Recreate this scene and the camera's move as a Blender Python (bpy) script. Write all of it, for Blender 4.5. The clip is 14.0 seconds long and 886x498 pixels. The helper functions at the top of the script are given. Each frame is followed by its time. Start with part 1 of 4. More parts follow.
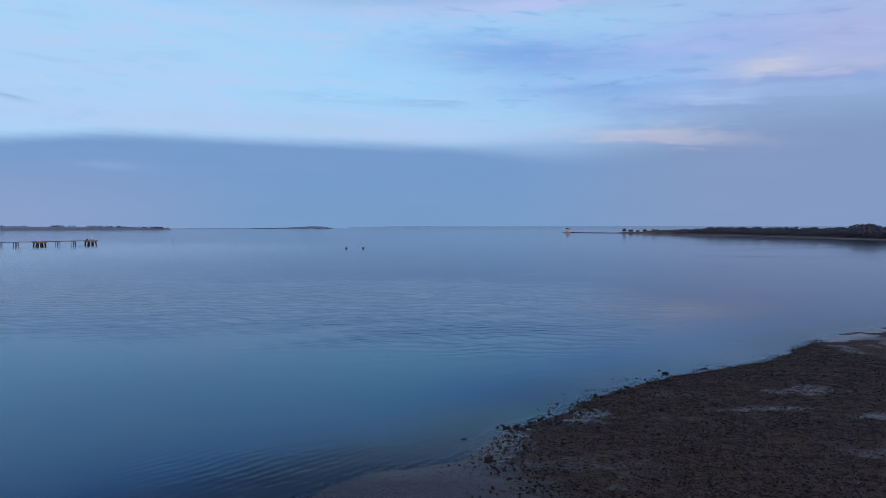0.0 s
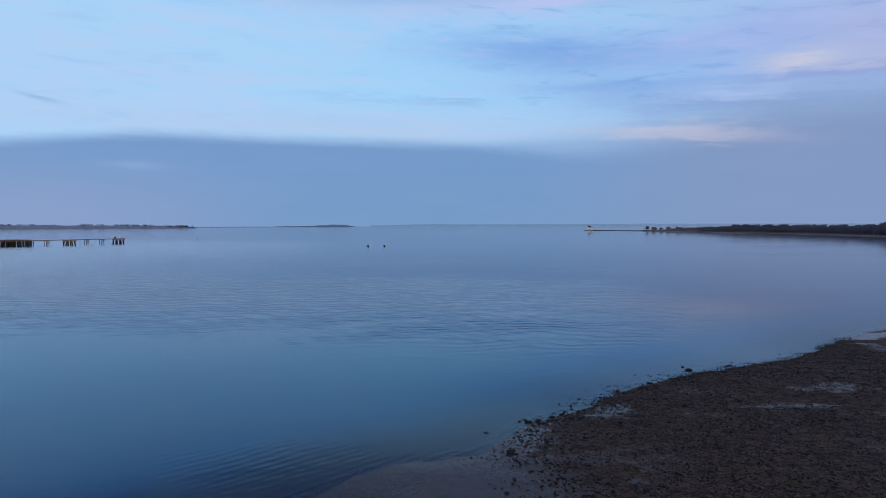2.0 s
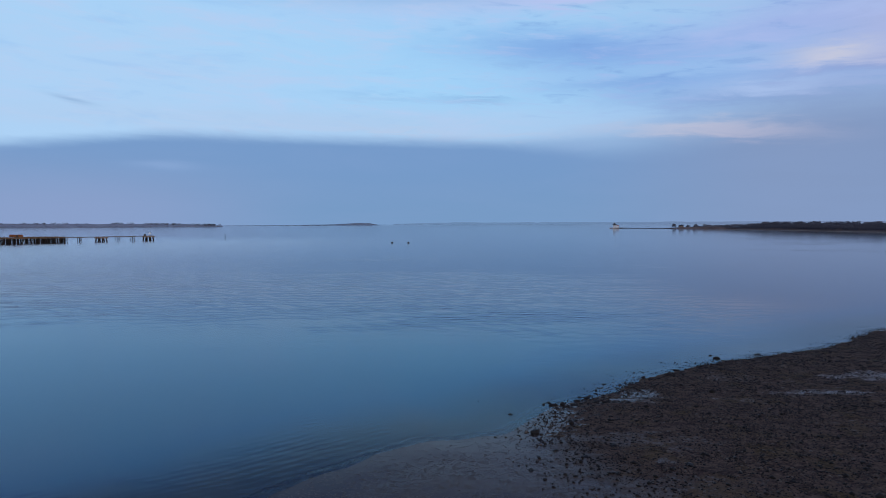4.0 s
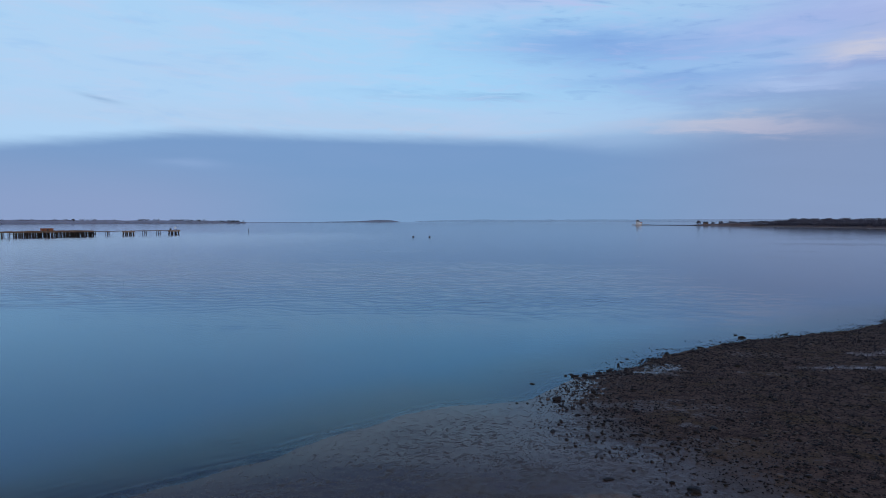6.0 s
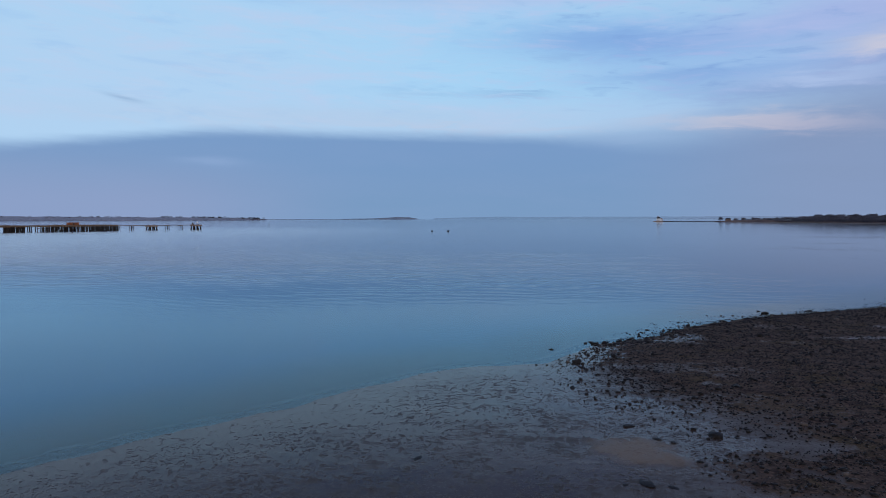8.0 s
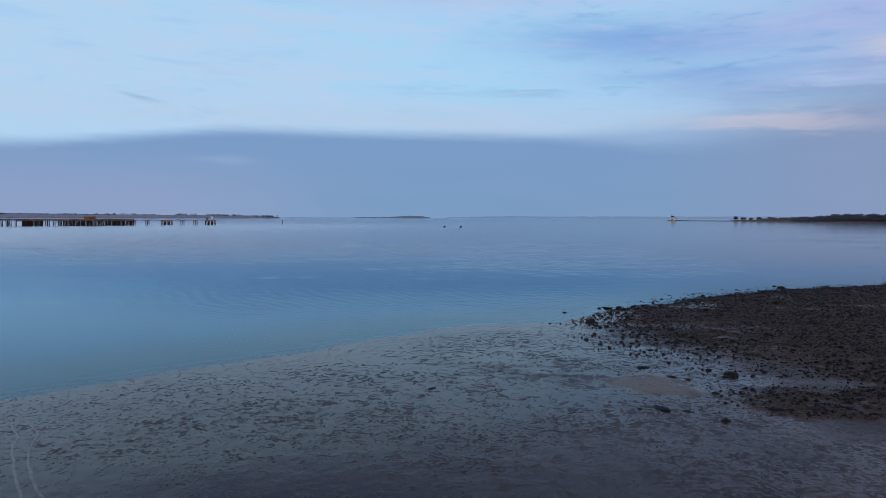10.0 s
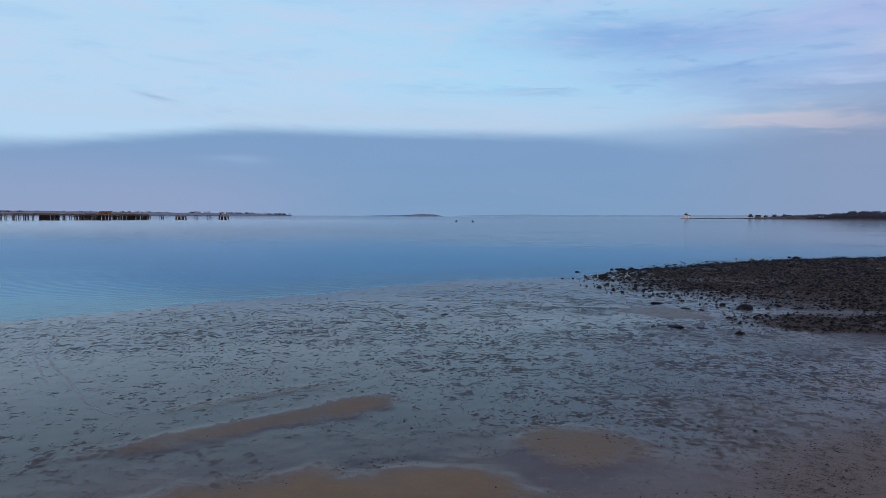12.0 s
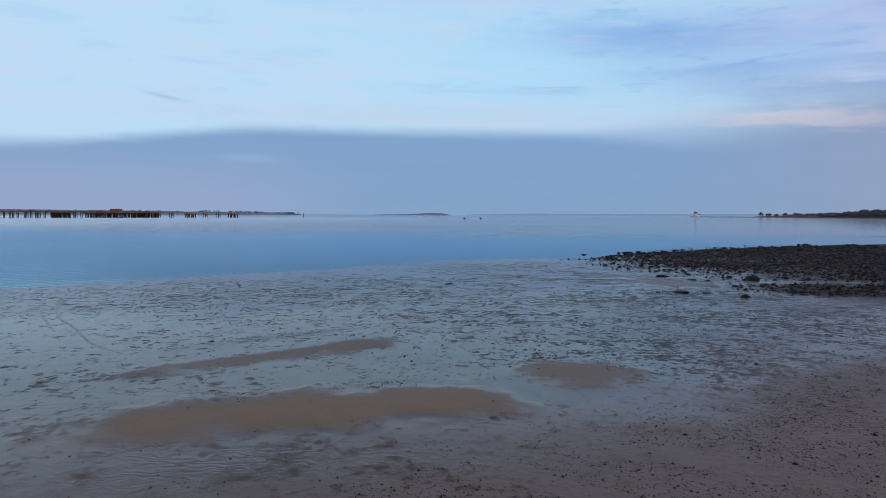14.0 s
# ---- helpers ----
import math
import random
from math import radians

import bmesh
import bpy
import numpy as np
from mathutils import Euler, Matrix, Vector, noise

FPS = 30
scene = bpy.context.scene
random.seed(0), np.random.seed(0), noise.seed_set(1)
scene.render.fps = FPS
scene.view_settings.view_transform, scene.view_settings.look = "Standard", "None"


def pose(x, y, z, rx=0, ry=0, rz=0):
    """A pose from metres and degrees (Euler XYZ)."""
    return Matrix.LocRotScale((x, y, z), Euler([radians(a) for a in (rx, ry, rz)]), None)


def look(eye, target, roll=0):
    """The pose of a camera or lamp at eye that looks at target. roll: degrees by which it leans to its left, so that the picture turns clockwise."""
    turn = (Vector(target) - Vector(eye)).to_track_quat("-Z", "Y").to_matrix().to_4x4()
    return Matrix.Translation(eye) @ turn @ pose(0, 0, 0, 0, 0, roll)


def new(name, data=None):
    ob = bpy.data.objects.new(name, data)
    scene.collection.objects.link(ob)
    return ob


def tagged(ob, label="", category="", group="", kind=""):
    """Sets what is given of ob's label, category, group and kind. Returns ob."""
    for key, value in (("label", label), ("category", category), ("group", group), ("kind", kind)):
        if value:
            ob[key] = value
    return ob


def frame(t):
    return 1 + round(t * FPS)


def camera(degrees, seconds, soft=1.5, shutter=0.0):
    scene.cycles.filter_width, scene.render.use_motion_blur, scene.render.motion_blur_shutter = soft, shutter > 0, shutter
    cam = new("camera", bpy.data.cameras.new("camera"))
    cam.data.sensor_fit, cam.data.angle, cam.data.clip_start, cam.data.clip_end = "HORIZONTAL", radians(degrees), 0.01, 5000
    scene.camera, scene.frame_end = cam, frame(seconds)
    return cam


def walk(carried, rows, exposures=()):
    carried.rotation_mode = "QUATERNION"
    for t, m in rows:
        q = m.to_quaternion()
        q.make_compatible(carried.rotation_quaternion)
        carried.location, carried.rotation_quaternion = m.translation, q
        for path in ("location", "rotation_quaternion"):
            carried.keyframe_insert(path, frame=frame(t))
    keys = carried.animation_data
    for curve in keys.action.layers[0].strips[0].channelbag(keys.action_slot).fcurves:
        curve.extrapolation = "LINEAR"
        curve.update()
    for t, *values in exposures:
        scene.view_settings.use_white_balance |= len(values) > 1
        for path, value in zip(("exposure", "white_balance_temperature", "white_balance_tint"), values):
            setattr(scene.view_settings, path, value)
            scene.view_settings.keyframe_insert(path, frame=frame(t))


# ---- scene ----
cam = camera(71.6, 14.0, soft=0.8)
PATH = [
    (0, (0.152, 4.349, 15.086), (-0.007, 6.342, 15.011), 0.0),
    (0.5, (0.134, 4.229, 15.104), (-0.038, 6.220, 15.028), 0.0),
    (1, (0.124, 4.140, 15.069), (-0.065, 6.129, 14.992), -0.1),
    (1.5, (0.114, 4.045, 14.993), (-0.093, 6.032, 14.914), -0.1),
    (2, (0.102, 3.964, 14.877), (-0.125, 5.950, 14.796), -0.1),
    (2.5, (0.106, 3.895, 14.706), (-0.142, 5.878, 14.624), -0.2),
    (3, (0.104, 3.846, 14.472), (-0.163, 5.827, 14.388), -0.3),
    (5.5, (0.055, 3.674, 12.171), (-0.300, 5.640, 12.081), -0.0),
    (6, (0.050, 3.604, 11.674), (-0.321, 5.567, 11.580), -0.1),
    (6.5, (0.044, 3.542, 11.105), (-0.344, 5.501, 11.009), -0.1),
    (7, (0.034, 3.481, 10.529), (-0.369, 5.438, 10.431), -0.2),
    (7.5, (0.028, 3.418, 9.951), (-0.389, 5.372, 9.851), -0.2),
    (8, (0.023, 3.333, 9.401), (-0.407, 5.283, 9.299), -0.1),
    (10.5, (-0.034, 3.020, 6.042), (-0.512, 4.959, 5.937), 0.2),
    (11, (-0.033, 2.958, 5.327), (-0.520, 4.895, 5.220), 0.2),
    (11.5, (-0.029, 2.911, 4.648), (-0.524, 4.846, 4.540), 0.1),
    (12, (-0.005, 2.854, 3.953), (-0.511, 4.786, 3.845), 0.2),
    (12.5, (0.030, 2.817, 3.313), (-0.484, 4.747, 3.204), 0.2),
    (13, (0.080, 2.792, 2.911), (-0.443, 4.719, 2.800), 0.2),
    (13.5, (0.126, 2.793, 2.814), (-0.402, 4.719, 2.703), 0.1),
    (14, (0.159, 2.817, 2.791), (-0.373, 4.742, 2.680), 0.2),
]
EXPOSURES = [(0.0, -0.16, 6200, 10), (3.0, -0.16, 6250, 10), (6.5, -0.15, 6450, 10), (8.0, -0.15, 6550, 10), (11.0, -0.14, 6700, 9), (12.5, -0.06, 6850, 9), (14.0, 0.0, 6950, 9)]
walk(cam, [(t, look(eye, target, roll)) for t, eye, target, roll in PATH], EXPOSURES)

# ---------------- world, sun ----------------
SUN_AZ, SUN_EL = 150.0, 7.0      # degrees clockwise from +y, above the horizon


class Nodes:
    """Short-hand for a node tree."""

    def __init__(self, tree):
        self.t = tree
        tree.nodes.clear()

    def add(self, kind, **props):
        n = self.t.nodes.new(kind)
        for k, v in props.items():
            setattr(n, k, v)
        return n

    def link(self, a, b):
        self.t.links.new(a, b)

    def put(self, socket, v):
        if hasattr(v, "is_output"):
            self.t.links.new(v, socket)
        elif isinstance(v, (tuple, list)) and len(v) == 3 and socket.type == "RGBA":
            socket.default_value = (*v, 1)
        else:
            socket.default_value = v

    def m(self, op, a, b=0.0, c=0.0, clamp=False):
        n = self.add("ShaderNodeMath", operation=op, use_clamp=clamp)
        for s, v in zip(n.inputs, (a, b, c)):
            self.put(s, v)
        return n.outputs[0]

    def mix(self, f, a, b, blend="MIX"):
        n = self.add("ShaderNodeMix", data_type="RGBA", blend_type=blend)
        self.put(n.inputs[0], f), self.put(n.inputs[6], a), self.put(n.inputs[7], b)
        return n.outputs[2]

    def step(self, v, lo, hi, a=0.0, b=1.0, smooth=True):
        n = self.add("ShaderNodeMapRange", interpolation_type="SMOOTHSTEP" if smooth else "LINEAR")
        for s, x in zip(n.inputs, (v, lo, hi, a, b)):
            self.put(s, x)
        return n.outputs[0]

    def noise(self, vec, scale, detail=3.0, rough=0.55, warp=0.0):
        n = self.add("ShaderNodeTexNoise")
        self.put(n.inputs["Vector"], vec)
        n.inputs["Scale"].default_value, n.inputs["Detail"].default_value = scale, detail
        n.inputs["Roughness"].default_value, n.inputs["Distortion"].default_value = rough, warp
        return n.outputs["Fac"]

    def xyz(self, x, y, z=0.0):
        n = self.add("ShaderNodeCombineXYZ")
        for s, v in zip(n.inputs, (x, y, z)):
            self.put(s, v)
        return n.outputs[0]

    def split(self, v):
        n = self.add("ShaderNodeSeparateXYZ")
        self.put(n.inputs[0], v)
        return n.outputs

    def scaled(self, vec, sx, sy, sz, turn=0.0):
        n = self.add("ShaderNodeMapping", vector_type="TEXTURE")
        self.put(n.inputs[0], vec)
        n.inputs["Rotation"].default_value = (0, 0, radians(turn))
        n.inputs["Scale"].default_value = (1 / sx, 1 / sy, 1 / sz)
        return n.outputs[0]

    def attr(self, name):
        return self.add("ShaderNodeAttribute", attribute_name=name).outputs["Fac"]

    def bump(self, height, strength, distance, normal=None):
        n = self.add("ShaderNodeBump")
        self.put(n.inputs["Height"], height), self.put(n.inputs["Strength"], strength)
        n.inputs["Distance"].default_value = distance
        if normal is not None:
            self.put(n.inputs["Normal"], normal)
        return n.outputs[0]


world = bpy.data.worlds.new("evening_sky")
scene.world = world
world.use_nodes = True
k = Nodes(world.node_tree)
way = k.add("ShaderNodeTexCoord").outputs["Generated"]
dx, dy, dz = k.split(way)
azimuth = k.m("MULTIPLY", k.m("ARCTAN2", dx, dy), 57.2958)
elev = k.m("MULTIPLY", k.m("ARCSINE", dz), 57.2958)
plane = k.xyz(k.m("MULTIPLY", azimuth, 0.045), k.m("MULTIPLY", elev, 0.19), 0.0)
n_big = k.noise(plane, 1.0, 4.0, 0.55, 0.3)
n_mid = k.noise(k.xyz(k.m("MULTIPLY", azimuth, 0.10), k.m("MULTIPLY", elev, 0.5), 3.7), 1.0, 6.0, 0.6, 0.4)
n_fine = k.noise(k.xyz(k.m("MULTIPLY", azimuth, 0.22), k.m("MULTIPLY", k.m("ADD", elev, k.m("MULTIPLY", azimuth, 0.06)), 1.3), 9.1), 1.0, 5.0, 0.56, 0.45)
wob = k.m("SUBTRACT", n_mid, 0.5)
wob2 = k.m("SUBTRACT", n_fine, 0.5)
el_w = k.m("ADD", elev, k.m("ADD", k.m("MULTIPLY", wob, 2.4), k.m("MULTIPLY", wob2, 2.2)))
az_w = k.m("ADD", azimuth, k.m("MULTIPLY", k.m("SUBTRACT", n_big, 0.5), 8.0))


def blob(az, el, wide, high, tilt=0.0, soft=True):
    """A soft cloud patch about a direction; tilt: degrees of height per degree of azimuth."""
    a = k.m("DIVIDE", k.m("SUBTRACT", az_w if soft else azimuth, az), wide)
    e = k.m("DIVIDE", k.m("SUBTRACT", k.m("SUBTRACT", el_w if soft else k.m("ADD", elev, k.m("MULTIPLY", wob2, 0.6)), el), k.m("MULTIPLY", k.m("SUBTRACT", azimuth, az), tilt)), high)
    return k.m("EXPONENT", k.m("MULTIPLY", k.m("ADD", k.m("MULTIPLY", a, a), k.m("MULTIPLY", e, e)), -1.0))


clear = k.add("ShaderNodeTexSky", sky_type="NISHITA", sun_disc=False, sun_elevation=radians(SUN_EL), sun_rotation=radians(SUN_AZ), dust_density=1.0, ozone_density=2.0).outputs[0]
clear = k.mix(1.0, clear, (0.03, 0.03, 0.03), "MULTIPLY")
front = k.mix(k.step(elev, 17.8, 23.0), (0.41, 0.71, 1.0), (0.08, 0.17, 0.44))
front = k.mix(k.step(elev, 12.0, 7.5), front, (0.45, 0.66, 0.92))
front = k.mix(k.m("MULTIPLY", k.step(azimuth, -5.0, -38.0), k.step(elev, 24.0, 12.0)), front, (0.47, 0.70, 0.97))
rear = k.mix(k.step(elev, 4.0, 50.0), (0.70, 0.62, 0.62), (0.36, 0.38, 0.46))
sky = k.mix(k.step(dy, 0.35, -0.45), front, rear)
sky = k.mix(k.step(elev, 40.0, 75.0), sky, (0.24, 0.31, 0.50))
sky = k.mix(0.12, sky, clear, "ADD")
for az, el, wide, high, tilt, amount, colour in (
        (30.0, 25.0, 24.0, 7.0, 0.0, 0.75, (0.46, 0.42, 0.60)),
        (27.0, 13.0, 17.0, 5.5, 0.0, 0.85, (0.36, 0.47, 0.82)),
        (-26.0, 8.9, 22.0, 1.0, 0.02, 0.50, (0.52, 0.66, 0.88)),
        (-8.0, 19.0, 16.0, 1.4, 0.05, 0.40, (0.52, 0.62, 0.95)),
        (3.0, 15.2, 11.0, 1.8, -0.06, 0.75, (0.235, 0.44, 0.84)),
        (6.5, 14.6, 7.0, 1.1, -0.04, 0.45, (0.21, 0.40, 0.80)),
        (9.0, 11.9, 9.0, 0.8, -0.03, 0.70, (0.24, 0.42, 0.80)),
        (15.0, 10.3, 9.0, 0.8, -0.05, 0.60, (0.25, 0.39, 0.72)),
        (20.0, 15.6, 10.0, 1.3, 0.05, 0.60, (0.42, 0.50, 0.86)),
        (3.5, 19.4, 7.0, 0.7, 0.05, 0.75, (0.58, 0.63, 0.95)),
        (30.0, 14.5, 6.0, 2.6, 0.0, 0.55, (0.52, 0.52, 0.76)),
        (27.0, 11.6, 7.0, 0.6, 0.0, 0.55, (0.28, 0.37, 0.70)),
        (-5.5, 11.0, 3.0, 0.30, -0.02, 0.50, (0.27, 0.47, 0.76)),
        (-14.0, 11.2, 5.0, 0.30, -0.03, 0.30, (0.30, 0.52, 0.82)),
        (-30.0, 12.5, 9.0, 0.8, 0.03, 0.25, (0.52, 0.68, 0.94))):
    sky = k.mix(k.m("MULTIPLY", blob(az, el, wide, high, tilt), amount), sky, colour)
veil = k.m("MULTIPLY", k.step(elev, 8.0, 12.0), k.step(azimuth, -16.0, 4.0))
sky = k.mix(k.m("MULTIPLY", k.m("MULTIPLY", k.step(n_fine, 0.48, 0.72), veil), 0.42), sky, (0.48, 0.57, 0.90))
sky = k.mix(k.m("MULTIPLY", k.m("MULTIPLY", k.step(n_fine, 0.47, 0.28), veil), 0.40), sky, (0.22, 0.39, 0.76))
streak = k.m("MULTIPLY", k.step(elev, 7.0, 9.0), k.step(azimuth, 6.0, -12.0))
sky = k.mix(k.m("MULTIPLY", k.m("MULTIPLY", k.step(n_mid, 0.45, 0.66), streak), 0.38), sky, (0.58, 0.67, 0.92))
sky = k.mix(k.m("MULTIPLY", k.m("MULTIPLY", k.step(n_mid, 0.46, 0.30), streak), 0.30), sky, (0.33, 0.58, 0.94))
sky = k.mix(k.m("MULTIPLY", k.m("MULTIPLY", k.step(n_fine, 0.50, 0.70), streak), 0.22), sky, (0.60, 0.68, 0.90))
# the slate bank of cloud over the horizon
edge = k.m("ADD", 5.5, k.m("ADD", k.m("MULTIPLY", k.step(azimuth, -52.0, -30.0), 2.15), k.m("MULTIPLY", k.step(azimuth, -18.0, 0.0), -0.35)))
edge = k.m("ADD", edge, k.m("MULTIPLY", k.step(azimuth, 4.0, 24.0), 3.0))
edge = k.m("ADD", edge, k.m("ADD", k.m("MULTIPLY", wob, 0.6), k.m("MULTIPLY", wob2, 0.5)))
soft_edge = k.step(azimuth, -6.0, 16.0, 0.60, 2.6)
bank = k.step(k.m("DIVIDE", k.m("SUBTRACT", edge, elev), soft_edge), -1.2, 1.35)
bank_col = k.mix(k.step(elev, 0.0, 7.0), (0.190, 0.335, 0.575), (0.185, 0.335, 0.610))
bank_col = k.mix(k.m("MULTIPLY", k.step(azimuth, -18.0, -40.0), k.step(elev, 7.0, 1.0)), bank_col, (0.270, 0.360, 0.605))
bank_col = k.mix(k.step(azimuth, 0.0, 22.0), bank_col, (0.240, 0.328, 0.545))
bank_col = k.mix(k.m("MULTIPLY", blob(-33.0, 4.9, 2.6, 0.35, 0.0, False), 0.75), bank_col, (0.27, 0.41, 0.69))
bank_col = k.mix(k.step(n_mid, 0.35, 0.7, 0.0, 0.10), bank_col, (0.28, 0.39, 0.66))
ahead = k.step(dy, 0.0, 0.4)
sky = k.mix(k.m("MULTIPLY", k.m("MULTIPLY", bank, 0.92), ahead), sky, bank_col)
for az, el, wide, high, tilt, amount, colour in (
        (12.5, 8.1, 4.2, 0.60, -0.08, 0.65, (0.63, 0.63, 0.75)),
        (16.5, 7.5, 5.0, 0.60, -0.08, 0.55, (0.56, 0.55, 0.70)),
        (7.0, 8.2, 3.5, 0.35, -0.02, 0.45, (0.52, 0.60, 0.80)),
        (-2.0, 7.9, 6.0, 0.30, -0.02, 0.45, (0.52, 0.63, 0.84)),
        (-14.0, 8.4, 7.0, 0.28, 0.0, 0.40, (0.56, 0.65, 0.84)),
        (5.5, 6.9, 3.0, 0.40, -0.05, 0.45, (0.33, 0.49, 0.76)),
        (23.5, 13.0, 3.6, 0.70, -0.03, 0.90, (0.64, 0.65, 0.78)),
        (30.0, 12.2, 4.5, 0.60, -0.02, 0.55, (0.58, 0.58, 0.76)),
        (18.5, 10.8, 4.5, 0.55, -0.02, 0.80, (0.46, 0.60, 0.90)),
        (26.0, 10.4, 5.0, 0.45, 0.0, 0.45, (0.40, 0.50, 0.80))):
    sky = k.mix(k.m("MULTIPLY", blob(az, el, wide, high, tilt), amount), sky, colour)
sky = k.mix(k.m("MULTIPLY", blob(-39.6, 9.8, 1.4, 0.20, -0.16, False), 0.45), sky, (0.24, 0.38, 0.62))
back = k.add("ShaderNodeBackground")
k.put(back.inputs[0], sky)
back.inputs[1].default_value = 1.0
k.link(back.outputs[0], k.add("ShaderNodeOutputWorld").inputs[0])

sun = new("sun", bpy.data.lights.new("sun", "SUN"))
sun.data.energy, sun.data.angle, sun.data.color = 0.6, radians(12), (1.0, 0.92, 0.86)
sa, se = radians(SUN_AZ), radians(SUN_EL)
sun.matrix_world = look(Vector((math.sin(sa) * math.cos(se), math.cos(sa) * math.cos(se), math.sin(se))) * 50, (0, 0, 0))


# ---------------- materials ----------------
def material(name):
    mt = bpy.data.materials.new(name)
    mt.use_nodes = True
    n = Nodes(mt.node_tree)
    out = n.add("ShaderNodeOutputMaterial")
    return mt, n, out


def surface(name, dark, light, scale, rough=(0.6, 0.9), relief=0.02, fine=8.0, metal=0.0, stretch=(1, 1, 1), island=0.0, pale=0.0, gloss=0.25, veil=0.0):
    """A plain weathered surface: two scales of colour, grain and relief, in object space. veil: share of transparency,
    standing in for haze by showing the sky behind.
    """
    mt, n, out = material(name)
    p = n.add("ShaderNodeBsdfPrincipled")
    co = n.scaled(n.add("ShaderNodeTexCoord").outputs["Object"], *stretch)
    a = n.noise(co, scale, 4.0, 0.6, 0.2)
    b = n.noise(co, scale * fine, 4.0, 0.65)
    f = n.step(n.m("ADD", n.m("MULTIPLY", a, 0.6), n.m("MULTIPLY", b, 0.4)), 0.32, 0.68)
    col = n.mix(f, dark, light)
    if island:
        rnd = n.add("ShaderNodeNewGeometry").outputs["Random Per Island"]
        col = n.mix(n.m("MULTIPLY", rnd, island), col, tuple(min(1, 1.9 * c) for c in light))
        # a few pieces coloured pale to imitate wet glints
        col = n.mix(n.step(rnd, 0.88, 0.93, 0.0, pale), col, (0.18, 0.150, 0.135))
        own = n.add("ShaderNodeObjectInfo").outputs["Random"]
        col = n.mix(n.m("MULTIPLY", own, island * 0.6), col, tuple(0.4 * c for c in dark))
    n.put(p.inputs["Base Color"], col)
    n.put(p.inputs["Roughness"], n.step(b, 0.3, 0.7, rough[0], rough[1]))
    p.inputs["Metallic"].default_value = metal
    p.inputs["Specular IOR Level"].default_value = gloss
    n.put(p.inputs["Normal"], n.bump(b, 0.6, relief))
    # part transparency imitates haze; no haze is modelled
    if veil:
        see_through = n.add("ShaderNodeMixShader")
        see_through.inputs[0].default_value = veil
        n.link(p.outputs[0], see_through.inputs[1]), n.link(n.add("ShaderNodeBsdfTransparent").outputs[0], see_through.inputs[2])
        n.link(see_through.outputs[0], out.inputs[0])
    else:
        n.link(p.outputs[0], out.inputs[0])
    return mt


def plain(name, colour, rough=0.5):
    mt, n, out = material(name)
    p = n.add("ShaderNodeBsdfPrincipled")
    co = n.add("ShaderNodeTexCoord").outputs["Object"]
    n.put(p.inputs["Base Color"], n.mix(n.noise(co, 3.0, 4.0), colour, tuple(0.7 * c for c in colour)))
    p.inputs["Roughness"].default_value = rough
    n.link(p.outputs[0], out.inputs[0])
    return mt


